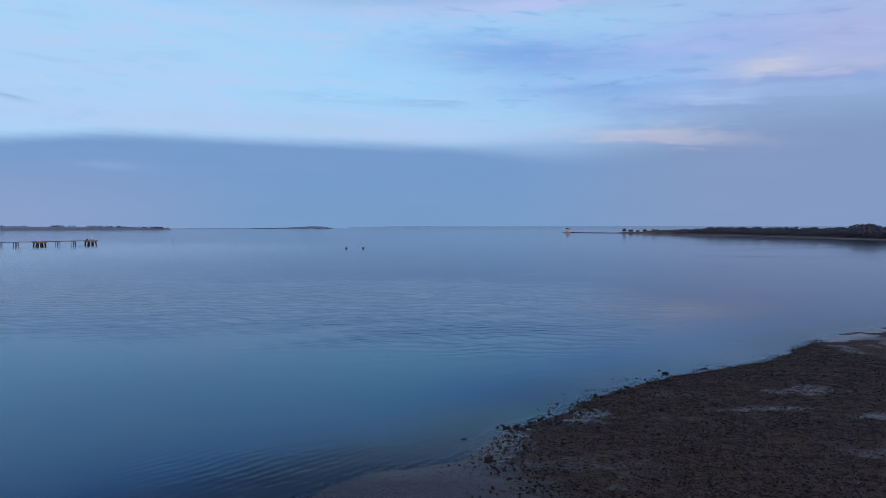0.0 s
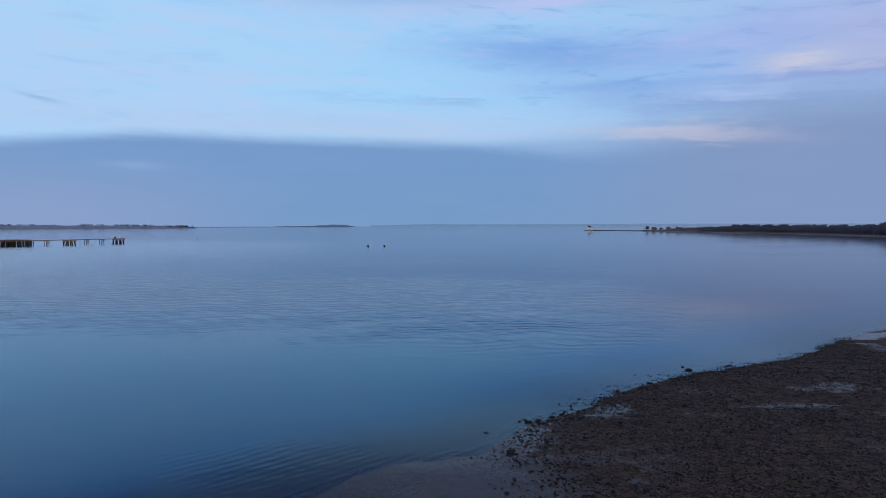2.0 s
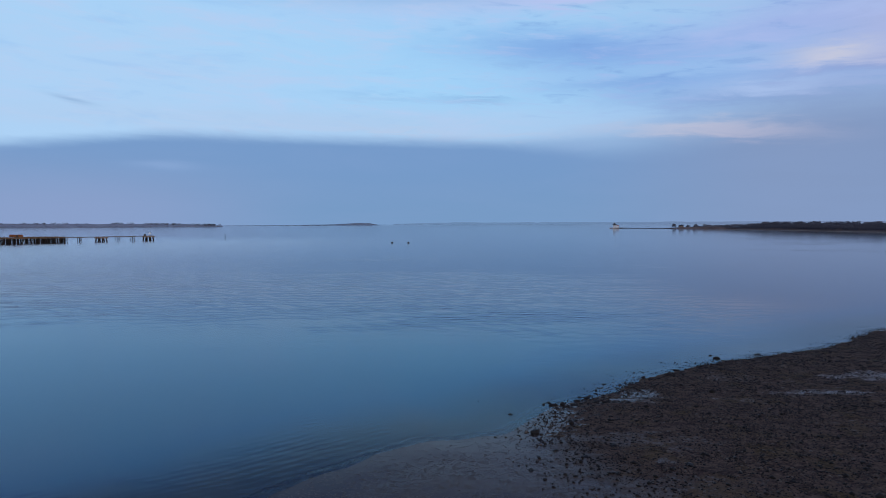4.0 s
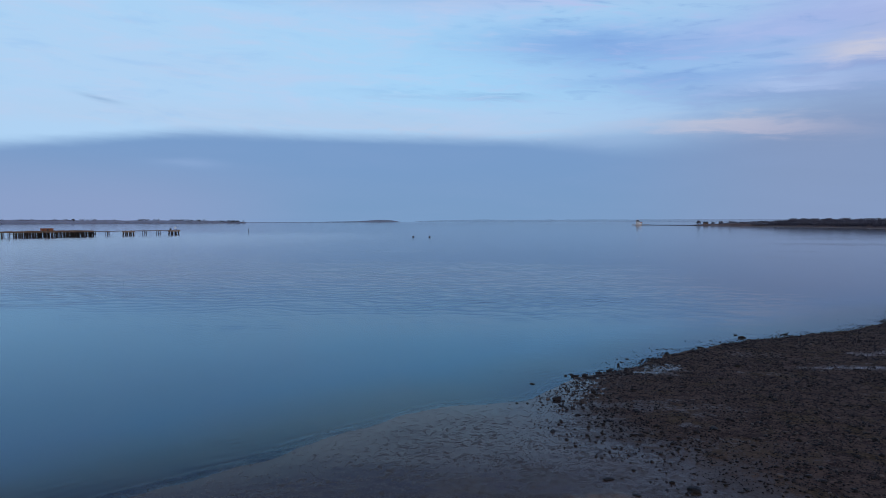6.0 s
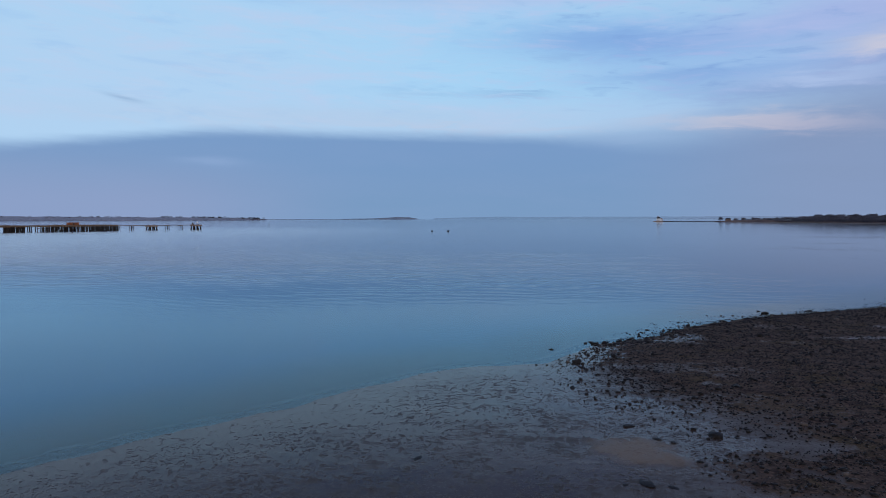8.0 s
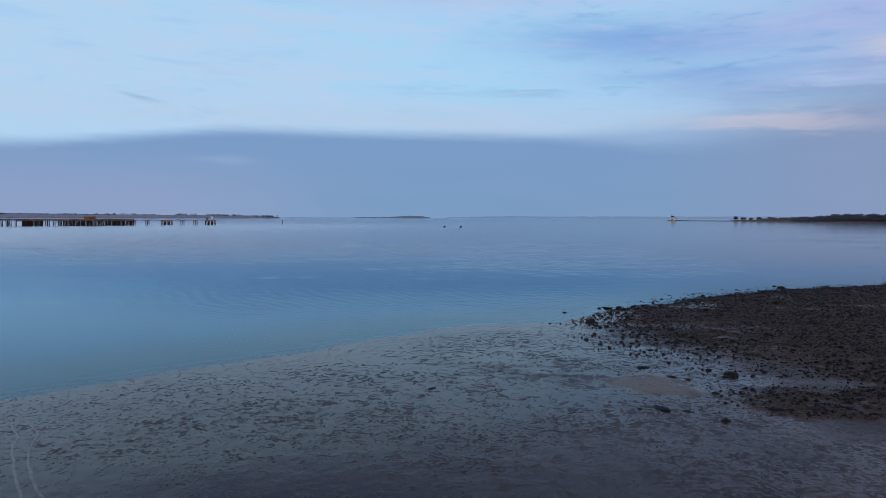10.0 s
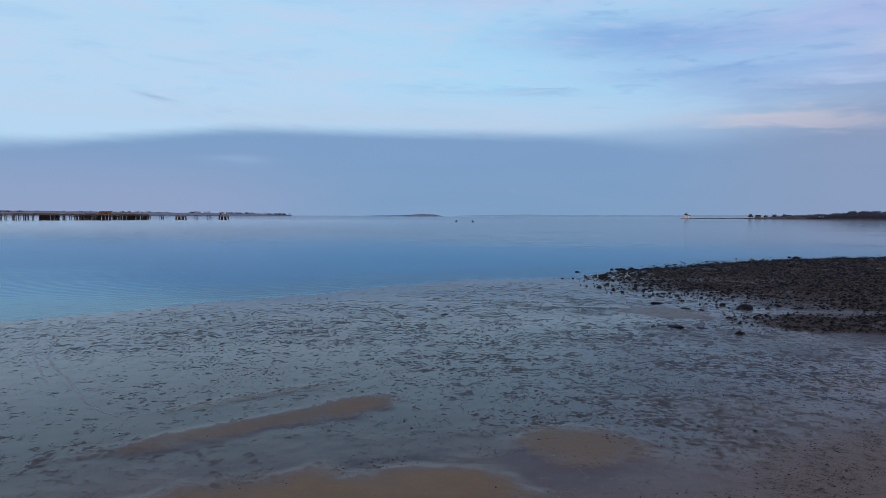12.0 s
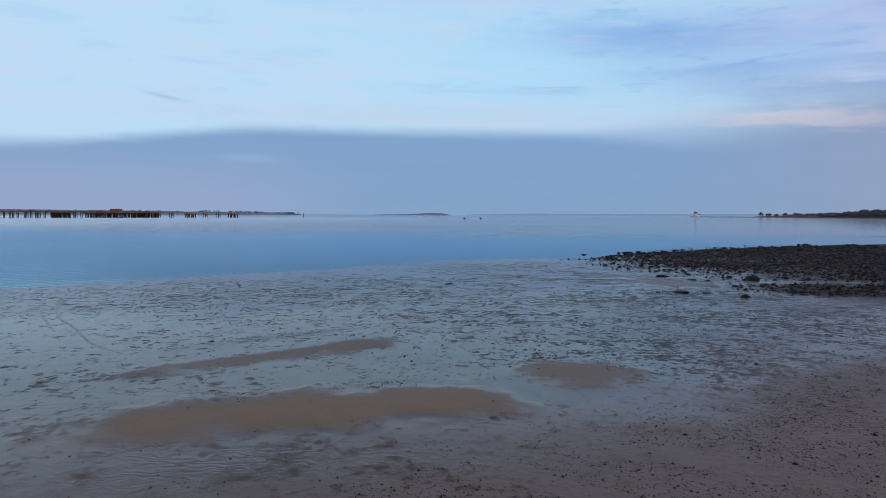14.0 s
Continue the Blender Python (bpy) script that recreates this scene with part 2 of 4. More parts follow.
def shore_material():
    """Tidal mud: damp silt, glossy water film, pale sand bars, weed and shingle, and a seabed painted with the deep
    water's blue.
    """
    mt, n, out = material("tidal_mud")
    p = n.add("ShaderNodeBsdfPrincipled")
    pos = n.add("ShaderNodeNewGeometry").outputs["Position"]
    rock, bar, wet, depth, cast, lee, sand, brim = (n.attr(a) for a in ("rock", "bar", "wet", "depth", "cast", "lee", "sand", "brim"))
    big = n.noise(pos, 0.35, 4.0, 0.6, 0.3)
    mid = n.noise(pos, 2.6, 4.0, 0.62)
    small = n.noise(pos, 8.0, 3.0, 0.62)
    grain = n.noise(pos, 60.0, 3.0, 0.6)
    # silt, paler and drier on the beach side, and sand
    col = n.mix(n.step(big, 0.3, 0.7), (0.060, 0.043, 0.035), (0.092, 0.066, 0.052))
    col = n.mix(sand, col, (0.225, 0.165, 0.128))
    col = n.mix(n.m("MULTIPLY", lee, 0.75), col, (0.255, 0.175, 0.130))
    col = n.mix(n.m("MULTIPLY", n.step(mid, 0.46, 0.66, 0.0, 0.45), n.m("SUBTRACT", 1.0, n.m("MULTIPLY", sand, 0.8))), col, (0.058, 0.036, 0.026))
    col = n.mix(bar, col, n.mix(n.step(mid, 0.3, 0.7), (0.285, 0.175, 0.090), (0.325, 0.205, 0.110)))
    col = n.mix(n.m("MULTIPLY", brim, 0.55), col, n.mix(n.step(mid, 0.35, 0.65), (0.040, 0.029, 0.024), (0.070, 0.050, 0.040)))
    clump = n.m("ADD", n.m("MULTIPLY", small, 0.65), n.m("MULTIPLY", mid, 0.35))
    speck = n.m("MULTIPLY", n.step(clump, 0.53, 0.62), cast)
    col = n.mix(n.m("MULTIPLY", speck, 0.65), col, (0.034, 0.023, 0.017))
    # weed and stones of the shelf
    weed = n.mix(n.step(mid, 0.36, 0.62), (0.046, 0.032, 0.027), (0.106, 0.074, 0.060))
    weed = n.mix(n.m("MULTIPLY", n.step(big, 0.50, 0.66), 0.6), weed, (0.074, 0.054, 0.020))
    weed = n.mix(n.m("MULTIPLY", n.step(small, 0.54, 0.66), 0.7), weed, (0.18, 0.115, 0.085))
    weed = n.mix(n.m("MULTIPLY", n.step(small, 0.46, 0.36), 0.7), weed, (0.016, 0.011, 0.010))
    litter = n.noise(pos, 0.9, 6.0, 0.72)
    weed = n.mix(n.step(litter, 0.50, 0.64, 0.0, 0.65), weed, (0.120, 0.082, 0.062))
    weed = n.mix(n.step(litter, 0.46, 0.34, 0.0, 0.5), weed, (0.022, 0.014, 0.012))
    ragged = n.m("ADD", n.m("MULTIPLY", n.m("SUBTRACT", small, 0.5), 1.1), n.m("MULTIPLY", n.m("SUBTRACT", mid, 0.5), 1.3))
    rk = n.step(n.m("ADD", rock, ragged), 0.28, 0.60)
    col = n.mix(rk, col, weed)
    # blue light scattered in deep water, put into the seabed's colour
    water_blue = n.mix(n.step(mid, 0.3, 0.7), (0.004, 0.090, 0.235), (0.006, 0.105, 0.270))
    col = n.mix(depth, col, water_blue)
    col = n.mix(n.m("MULTIPLY", grain, 0.25), col, (0.0, 0.0, 0.0))
    hump = n.m("ADD", n.m("MULTIPLY", mid, 0.45), n.m("MULTIPLY", small, 0.55))
    dry = n.m("MULTIPLY", n.m("ADD", 0.55, n.m("MULTIPLY", cast, 0.35)), n.step(n.m("ADD", hump, n.m("MULTIPLY", cast, 0.03)), 0.47, 0.65))
    film = n.m("MULTIPLY", n.m("MULTIPLY", wet, n.m("SUBTRACT", 1.0, n.m("MULTIPLY", lee, 0.35))), n.m("SUBTRACT", 1.0, dry))
    film = n.m("MULTIPLY", film, n.m("SUBTRACT", 1.0, n.m("MULTIPLY", rk, 0.95)))
    # soaked mud is darker than drained mud
    soak = n.m("MULTIPLY", n.m("MULTIPLY", film, 0.44), n.m("SUBTRACT", 1.0, n.m("MULTIPLY", sand, 0.75)))
    n.put(p.inputs["Base Color"], n.mix(soak, col, (0.014, 0.010, 0.009)))
    n.put(p.inputs["Roughness"], n.m("ADD", n.step(film, 0.1, 0.9, 0.48, 0.09), n.m("MULTIPLY", rk, 0.2)))
    p.inputs["IOR"].default_value = 1.35
    n.put(p.inputs["Specular IOR Level"], n.m("MULTIPLY", n.step(rk, 0.0, 1.0, 1.0, 0.22), n.step(film, 0.15, 0.85, 0.20, 0.40)))
    height = n.m("ADD", hump, n.m("MULTIPLY", grain, 0.10))
    ripple = n.add("ShaderNodeTexWave", wave_type="BANDS", bands_direction="Y", wave_profile="SIN")
    n.put(ripple.inputs["Vector"], n.scaled(pos, 1.0, 1.0, 1.0, 14))
    ripple.inputs["Scale"].default_value, ripple.inputs["Distortion"].default_value = 2.8, 16.0
    ripple.inputs["Detail"].default_value, ripple.inputs["Detail Scale"].default_value = 3.0, 1.3
    height = n.m("ADD", height, n.m("MULTIPLY", n.m("MULTIPLY", ripple.outputs["Fac"], n.attr("ripple")), 0.26))
    n.put(p.inputs["Normal"], n.bump(height, n.step(film, 0.0, 1.0, 0.6, 0.06), 0.035))
    n.link(p.outputs[0], out.inputs[0])
    return mt


def water_material():
    """Calm sea: Fresnel mirror gloss, its reflection tint painted by distance, over clear shallow water, with ripples
    in patches.
    """
    mt, n, out = material("calm_sea")
    pos = n.add("ShaderNodeNewGeometry").outputs["Position"]
    x, y, z = n.split(pos)
    patch = n.step(n.noise(n.scaled(pos, 0.010, 0.030, 1.0, 8), 1.0, 3.0, 0.55, 0.5), 0.46, 0.60, 0.10, 1.0)
    paw = n.m("MULTIPLY", n.m("MULTIPLY", n.step(y, 62.0, 95.0), n.step(y, 200.0, 140.0)), n.step(x, 45.0, -5.0))
    inshore = n.m("MULTIPLY", n.step(y, 75.0, 50.0), n.step(x, 8.0, -8.0))
    breeze = n.step(x, 40.0, -260.0)
    amount = n.m("ADD", n.m("MULTIPLY", patch, 0.35), n.m("ADD", n.m("MULTIPLY", breeze, 0.6), n.m("ADD", n.m("MULTIPLY", paw, 0.65), n.m("MULTIPLY", inshore, 0.65))), 0.0, True)
    drift = n.noise(n.scaled(pos, 0.05, 0.09, 1.0, 20), 1.0, 2.0, 0.5)
    gust = n.step(n.noise(n.scaled(pos, 0.03, 0.09, 1.0, 12), 1.0, 3.0, 0.6, 0.6), 0.38, 0.60, 0.45, 1.0)

    def train(turn, length, bend, shift):
        """A train of wavelets: crests at an angle to x, their spacing in metres."""
        w = n.add("ShaderNodeTexWave", wave_type="BANDS", bands_direction="Y", wave_profile="SIN")
        n.put(w.inputs["Vector"], n.scaled(pos, 1.0, 1.0, 1.0, turn))
        w.inputs["Scale"].default_value, w.inputs["Distortion"].default_value = 0.314 / length, bend
        w.inputs["Detail"].default_value, w.inputs["Detail Scale"].default_value = 2.0, 0.35
        n.put(w.inputs["Phase Offset"], n.m("MULTIPLY", drift, shift))
        return w.outputs["Fac"]

    near = n.step(n.m("ADD", n.m("ABSOLUTE", x), y), 200.0, 900.0, 1.0, n.m("ADD", 0.30, n.m("MULTIPLY", breeze, 0.5)))
    close = n.step(y, 90.0, 45.0)
    rough = n.noise(n.scaled(pos, 0.22, 1.0, 1.0, 24), 1.0, 2.0, 0.55, 0.5)
    norm = n.bump(train(9, 3.0, 7.0, 30.0), n.m("MULTIPLY", n.m("MULTIPLY", n.m("MULTIPLY", amount, near), gust), n.step(y, 55.0, 90.0, 0.03, 1.0)), 0.065)
    norm = n.bump(train(-13, 1.9, 8.0, 22.0), n.m("MULTIPLY", n.m("MULTIPLY", amount, gust), n.m("MULTIPLY", near, n.step(y, 50.0, 85.0, 0.08, 0.8))), 0.026, norm)
    norm = n.bump(train(47, 0.75, 5.0, 20.0), n.m("MULTIPLY", n.m("MULTIPLY", amount, gust), n.m("ADD", n.m("MULTIPLY", close, 0.9), 0.06)), 0.0040, norm)
    norm = n.bump(rough, n.m("MULTIPLY", amount, 0.5), 0.020, norm)
    gl = n.add("ShaderNodeBsdfGlossy")
    # reflection colour painted by position: blue inshore, nearly neutral farther out
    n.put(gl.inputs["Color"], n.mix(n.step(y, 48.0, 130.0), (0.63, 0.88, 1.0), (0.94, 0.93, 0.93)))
    offing = n.step(n.m("ADD", n.m("ABSOLUTE", x), y), 250.0, 900.0)
    n.put(gl.inputs["Roughness"], n.m("ADD", n.m("ADD", 0.06, n.m("MULTIPLY", offing, 0.015)), n.m("MULTIPLY", n.m("MULTIPLY", breeze, n.step(y, 700.0, 350.0)), 0.14)))
    n.put(gl.inputs["Normal"], norm)
    tr = n.add("ShaderNodeBsdfTransparent")
    tr.inputs["Color"].default_value = (0.80, 0.90, 0.96, 1)
    fr = n.add("ShaderNodeFresnel")
    fr.inputs["IOR"].default_value = 1.34
    n.put(fr.inputs["Normal"], norm)
    mx = n.add("ShaderNodeMixShader")
    n.put(mx.inputs[0], fr.outputs[0])
    n.link(tr.outputs[0], mx.inputs[1]), n.link(gl.outputs[0], mx.inputs[2])
    n.link(mx.outputs[0], out.inputs[0])
    return mt


MUD, SEA = shore_material(), water_material()
RIDGE = surface("wet_mud_ridge", (0.10, 0.075, 0.060), (0.17, 0.13, 0.105), 5.0, (0.08, 0.22), 0.01, 4.0)
STONE = surface("wet_dark_stone", (0.005, 0.0045, 0.005), (0.017, 0.014, 0.014), 6.0, (0.35, 0.75), 0.012, 6.0, island=0.45, pale=0.7, gloss=0.2)
CAST = surface("wet_mud_cast", (0.030, 0.024, 0.021), (0.056, 0.043, 0.037), 8.0, (0.14, 0.40), 0.004, 5.0, island=0.15, gloss=0.45)
BOULDER = surface("black_weedy_stone", (0.004, 0.004, 0.005), (0.014, 0.012, 0.012), 6.0, (0.35, 0.75), 0.012, 6.0, island=0.25, gloss=0.18)
TIMBER = surface("weathered_timber", (0.09, 0.06, 0.042), (0.22, 0.14, 0.09), 0.6, (0.75, 0.95), 0.02, 6.0)
PILE = surface("tarred_pile", (0.010, 0.008, 0.008), (0.034, 0.026, 0.023), 0.8, (0.6, 0.9), 0.02, 5.0)
CONCRETE = surface("stained_concrete", (0.17, 0.12, 0.10), (0.32, 0.24, 0.19), 0.5, (0.8, 0.95), 0.02, 6.0)
STEEL = surface("galvanised_steel", (0.10, 0.10, 0.11), (0.20, 0.20, 0.21), 0.7, (0.4, 0.7), 0.005, 6.0)
RUST = surface("rusty_sheet", (0.16, 0.05, 0.02), (0.30, 0.11, 0.05), 0.5, (0.7, 0.9), 0.01, 6.0)
WHITE = plain("white_paint", (0.76, 0.86, 0.98))
RED = plain("red_roof", (0.28, 0.09, 0.06), 0.7)
BLACK = plain("black_paint", (0.02, 0.02, 0.022))
GLASS = plain("dark_glazing", (0.03, 0.035, 0.04), 0.08)
# foliage lifted towards blue-grey: distance haze is put into its colour
LEAF = surface("haze_blued_foliage", (0.105, 0.112, 0.155), (0.135, 0.140, 0.182), 0.12, (0.8, 0.95), 0.1, 8.0, island=0.25)
BARK = surface("dark_bark", (0.02, 0.016, 0.013), (0.06, 0.048, 0.04), 2.0, (0.8, 0.95), 0.03)
BEACH = surface("pale_beach", (0.12, 0.10, 0.085), (0.24, 0.20, 0.17), 0.05, (0.7, 0.9), 0.05)
HEATH = surface("brown_heath", (0.09, 0.065, 0.06), (0.19, 0.135, 0.12), 0.02, (0.85, 0.95), 0.3)
# far land: haze imitated by mauve-grey colours and part transparency
FAR = surface("haze_faded_heath", (0.15, 0.125, 0.17), (0.21, 0.17, 0.21), 0.01, (0.9, 0.95), 0.5, veil=0.48)
HAZE = surface("haze_faded_shore", (0.16, 0.18, 0.21), (0.22, 0.24, 0.27), 0.004, (0.9, 0.95), 0.2, veil=0.84)
FARTREE = surface("haze_faded_trees", (0.09, 0.10, 0.12), (0.14, 0.14, 0.16), 0.02, (0.9, 0.95), 0.5, veil=0.84)


# ---------------- helpers for meshes ----------------
def link_mesh(name, verts, faces, mat, parent=None, label="", smooth=False):
    me = bpy.data.meshes.new(name)
    me.from_pydata([tuple(v) for v in verts], [], faces)
    me.materials.append(mat)
    if smooth:
        me.shade_smooth()
    me.update()
    ob = new(name, me)
    if parent is not None:
        ob.parent = parent
    if label:
        tagged(ob, label)
    return ob


def part(name, bm, mat, parent=None, label=""):
    me = bpy.data.meshes.new(name)
    bm.to_mesh(me)
    bm.free()
    me.materials.append(mat)
    ob = new(name, me)
    if parent is not None:
        ob.parent = parent
    if label:
        tagged(ob, label)
    return ob


def empty(name, at, turn, label, category, group="", kind=""):
    ob = new(name)
    ob.matrix_basis = pose(*at, 0, 0, turn)
    return tagged(ob, label, category, group, kind)


def box(bm, x0, x1, y0, y1, z0, z1, bevel=0.0):
    m = Matrix.LocRotScale(((x0 + x1) / 2, (y0 + y1) / 2, (z0 + z1) / 2), None, (x1 - x0, y1 - y0, z1 - z0))
    r = bmesh.ops.create_cube(bm, size=1.0, matrix=m)
    if bevel:
        es = list({e for v in r["verts"] for e in v.link_edges})
        bmesh.ops.bevel(bm, geom=es, offset=bevel, segments=1, affect="EDGES")
    return bm


def rod(bm, a, b, r0, r1=None, sides=8):
    a, b = Vector(a), Vector(b)
    d = b - a
    m = Matrix.Translation((a + b) / 2) @ d.to_track_quat("Z", "Y").to_matrix().to_4x4()
    bmesh.ops.create_cone(bm, cap_ends=True, segments=sides, radius1=r0, radius2=r0 if r1 is None else r1, depth=d.length, matrix=m)
    return bm


rng = np.random.default_rng(7)
TABLE = np.pad(rng.random((256, 256)), ((0, 1), (0, 1)), mode="wrap").ravel()


def value_noise(x, y):
    xf, yf = np.floor(x), np.floor(y)
    fx, fy = x - xf, y - yf
    fx, fy = fx * fx * (3 - 2 * fx), fy * fy * (3 - 2 * fy)
    at = (xf.astype(np.int32) & 255) * 257 + (yf.astype(np.int32) & 255)
    a, b, c, d = TABLE.take(at), TABLE.take(at + 257), TABLE.take(at + 1), TABLE.take(at + 258)
    a = a + (b - a) * fx
    c = c + (d - c) * fx
    return a + (c - a) * fy


def fbm(x, y, octaves=4, gain=0.5):
    total, amp, norm = 0.0, 1.0, 0.0
    for o in range(octaves):
        total = total + amp * value_noise(x * 2 ** o + 17.3 * o, y * 2 ** o + 5.1 * o)
        norm, amp = norm + amp, amp * gain
    return total / norm


def smooth(v, lo, hi):
    t = np.clip((v - lo) / (hi - lo), 0, 1)
    return t * t * (3 - 2 * t)


# ---------------- the shore ----------------
WATERLINE = [(-5000, -3000), (-300, -250), (-90, -55), (-40, 0), (-24, 17.5), (-21.5, 20.6), (-19.6, 23.2), (-17.2, 26.8), (-14.2, 30.6), (-11.8, 34.5), (-9.0, 38.5), (-6.5, 41.0),
             (-2.0, 42.8), (-0.6, 45.4), (1.6, 50.0), (3.6, 51.6), (6.1, 54.5), (9.1, 58.9), (12.5, 62.2), (17.6, 66.7), (23.2, 70.3), (30.9, 74.9), (42.1, 87.6),
             (50.1, 94.6), (58.5, 100.1), (80, 113), (140, 150), (400, 320), (800, 520), (5000, 900)]
ROCK_LOW = [(-5000, 900), (-2.4, 60), (-1.4, 43.0), (1.4, 36.5), (4.6, 34.4), (8.1, 32.0), (10.8, 29.6), (14, 27.8), (20, 25.6), (40, 20), (120, -10), (5000, -900)]
# sand bars: middle, half length, half width, turn in degrees, how dry
BARS = [(-3.9, 9.95, 2.7, 0.92, 32, 1.0), (-2.1, 10.95, 1.35, 0.95, 28, 1.0), (-4.75, 14.1, 0.95, 0.62, 50, 0.85), (-6.3, 12.3, 2.2, 0.50, 46, 0.70), (-6.9, 14.3, 2.2, 0.30, 48, 0.35),
        (-0.3, 13.0, 1.1, 0.95, 30, 0.75), (2.5, 28.2, 1.7, 1.9, 30, 0.55)]


TRACKS = [[(-19.8, 20.1), (-17.9, 19.1), (-16.5, 18.2), (-15.4, 16.9), (-13.5, 15.3), (-12.0, 14.3), (-10.1, 12.9), (-8.6, 12.2)],
          [(-19.0, 19.3), (-16.9, 17.9), (-16.1, 17.0), (-13.4, 14.8), (-11.9, 13.7)]]


def along(line, x):
    return np.interp(x, [p[0] for p in line], [p[1] for p in line])


def from_line(x, y, line):
    """Signed distance to a line, positive on its near side."""
    best = np.full(np.shape(x), 1e9)
    for (x0, y0), (x1, y1) in zip(line[:-1], line[1:]):
        t = np.clip(((x - x0) * (x1 - x0) + (y - y0) * (y1 - y0)) / ((x1 - x0) ** 2 + (y1 - y0) ** 2), 0, 1)
        best = np.minimum(best, np.hypot(x - x0 - t * (x1 - x0), y - y0 - t * (y1 - y0)))
    return np.where(y < along(line, x), best, -best)


def shore(x, y):
    """Height of the ground and its cover: weed and stones, sand bars, water film, depth, casts, ripples."""
    s = from_line(x, y, WATERLINE) + 1.2 * (fbm(x * 0.35, y * 0.35) - 0.5)
    r = -from_line(x, y, ROCK_LOW)
    big = fbm(x * 0.16 + 3, y * 0.16 + 8, 4)
    patch = fbm(x * 0.12 + 31, y * 0.30 + 3, 4, 0.6)
    grow = r + 7.0 * (patch - 0.5) + 2.0 * (fbm(x * 1.3, y * 2.0, 3) - 0.5) + 0.10 * (x - 8)
    rock = smooth(grow, -1.5, 5.5)
    rock = np.maximum(rock, 0.75 * smooth(r + 2.0 * (patch - 0.5), -0.6, 0.8) * smooth(x, 6.0, 12.0))
    rock = rock * (0.6 + 0.4 * smooth(x + 0.3 * (44 - y), 2.0, 13.0))
    stones = smooth(grow, -4.0, 3.5)
    # weed-covered shelf with shallow pools in it
    pools = 0.45 * smooth(patch + 0.5 * (fbm(x * 0.8, y * 1.6, 3) - 0.5), 0.58, 0.68)
    for px, py, la, lb, turn in ((8.7, 53.6, 1.6, 1.5, 40), (22.5, 56.0, 4.5, 1.1, 5), (29.0, 62.5, 5.0, 2.0, 20), (26.0, 46.0, 3.5, 0.9, 0), (33.0, 55.0, 6.0, 1.2, 10)):
        c, q = math.cos(radians(turn)), math.sin(radians(turn))
        d = np.hypot(((x - px) * c + (y - py) * q) / la, (-(x - px) * q + (y - py) * c) / lb) + 1.1 * (fbm(x * 0.7, y * 1.1, 4) - 0.5)
        pools = np.maximum(pools, 0.70 * smooth(d + 0.9 * (fbm(x * 2.1, y * 3.0, 3, 0.6) - 0.5), 1.25, 0.5))
    lane = y - (26.7 + 0.14 * (x - 4)) + 2.0 * (fbm(x * 0.6, y * 0.9, 4) - 0.5)
    strip = smooth(-np.abs(lane), -2.3 - smooth(x, 7, 11), -1.0 - smooth(x, 7, 11)) * smooth(x, 3.6, 7.5)
    rock = np.maximum(rock * (1 - pools), 0.8 * strip * np.maximum(smooth(fbm(x * 0.9 + 4, y * 1.7, 4, 0.6), 0.40, 0.54), smooth(x, 7.5, 11.0)))
    stones = np.maximum(stones * (1 - 0.55 * pools), 0.8 * strip)
    flat = smooth(x, 38, 46) * smooth(y - (80 + 0.5 * (x - 46)), -2, 3)
    rock = rock * (1 - flat * smooth(fbm(x * 0.35, y * 0.5, 4, 0.6), 0.66, 0.42)) * smooth(s, -2.5, 0.5)
    stones = stones * (1 - 0.85 * flat)
    bar = np.zeros(np.shape(x))
    for bx, by, la, lb, turn, dry in BARS:
        c, q = math.cos(radians(turn)), math.sin(radians(turn))
        u, v = ((x - bx) * c + (y - by) * q) / la, (-(x - bx) * q + (y - by) * c) / lb
        d = np.hypot(u, v) + 1.1 * (fbm(x * 0.9, y * 1.2, 5, 0.6) - 0.5)
        bar = np.maximum(bar, dry * smooth(d + 0.35 * (fbm(x * 4.0, y * 5.0, 3, 0.6) - 0.5), 1.30, 0.45))
    casts = fbm(x * 0.45 + 9, y * 0.8 + 2, 4, 0.6)
    cast = np.clip(smooth(casts, 0.42, 0.60) + 0.25, 0, 1) * (1 - bar)
    lee = smooth(y - (9.2 + 0.9 * (x + 1.5)) + 2.0 * (fbm(x * 0.7, y * 0.9, 4) - 0.5), 1.6, -1.8) * smooth(y, 24, 14)      # pebbly side, next to the beach
    cast = np.maximum(cast, lee * (1 - bar))
    sand = smooth(y - 0.5 * x + 6.0 * (fbm(x * 0.35 + 2, y * 0.5 + 6, 4) - 0.5), 17.5, 9.0)
    smoothed = smooth(fbm(x * 0.3 + 40, y * 0.5 + 11, 3), 0.52, 0.62) * smooth(y, 20, 15)
    cast = cast * (1 - 0.8 * smoothed)
    wet = (1 - 0.9 * bar) * (1 - 0.45 * lee) * (0.75 + 0.25 * smooth(big, 0.4, 0.6))
    wet = wet * (1 - 0.5 * smooth(x, 5.5, 9.0) * smooth(y, 22, 25) * smooth(y, 40, 34))
    wet = wet * (1 - 0.35 * smooth(x + 0.25 * (y - 20), -3.0, 4.0) * smooth(y, 30, 20)) * (1 - 0.72 * stones) * (1 - 0.5 * flat)
    weedy = np.exp(-((x + 2.6) / 3.2) ** 2 - ((y - 29.5) / 2.6) ** 2)
    wet = wet * (1 - 0.45 * weedy * smooth(casts, 0.36, 0.56))
    cast = np.maximum(cast, 0.9 * weedy)
    brim = smooth(s, 7.0, 0.3)
    wet = np.maximum(wet, 0.9 * brim) * (1 - 0.8 * smooth(s, 0.0, -2.0))
    cast = cast * (1 - 0.6 * brim) * (1 - 0.45 * smooth(x, -1.5, -6.0) * smooth(y, 22, 14))
    depth = smooth(s, -2.2, -12.0)
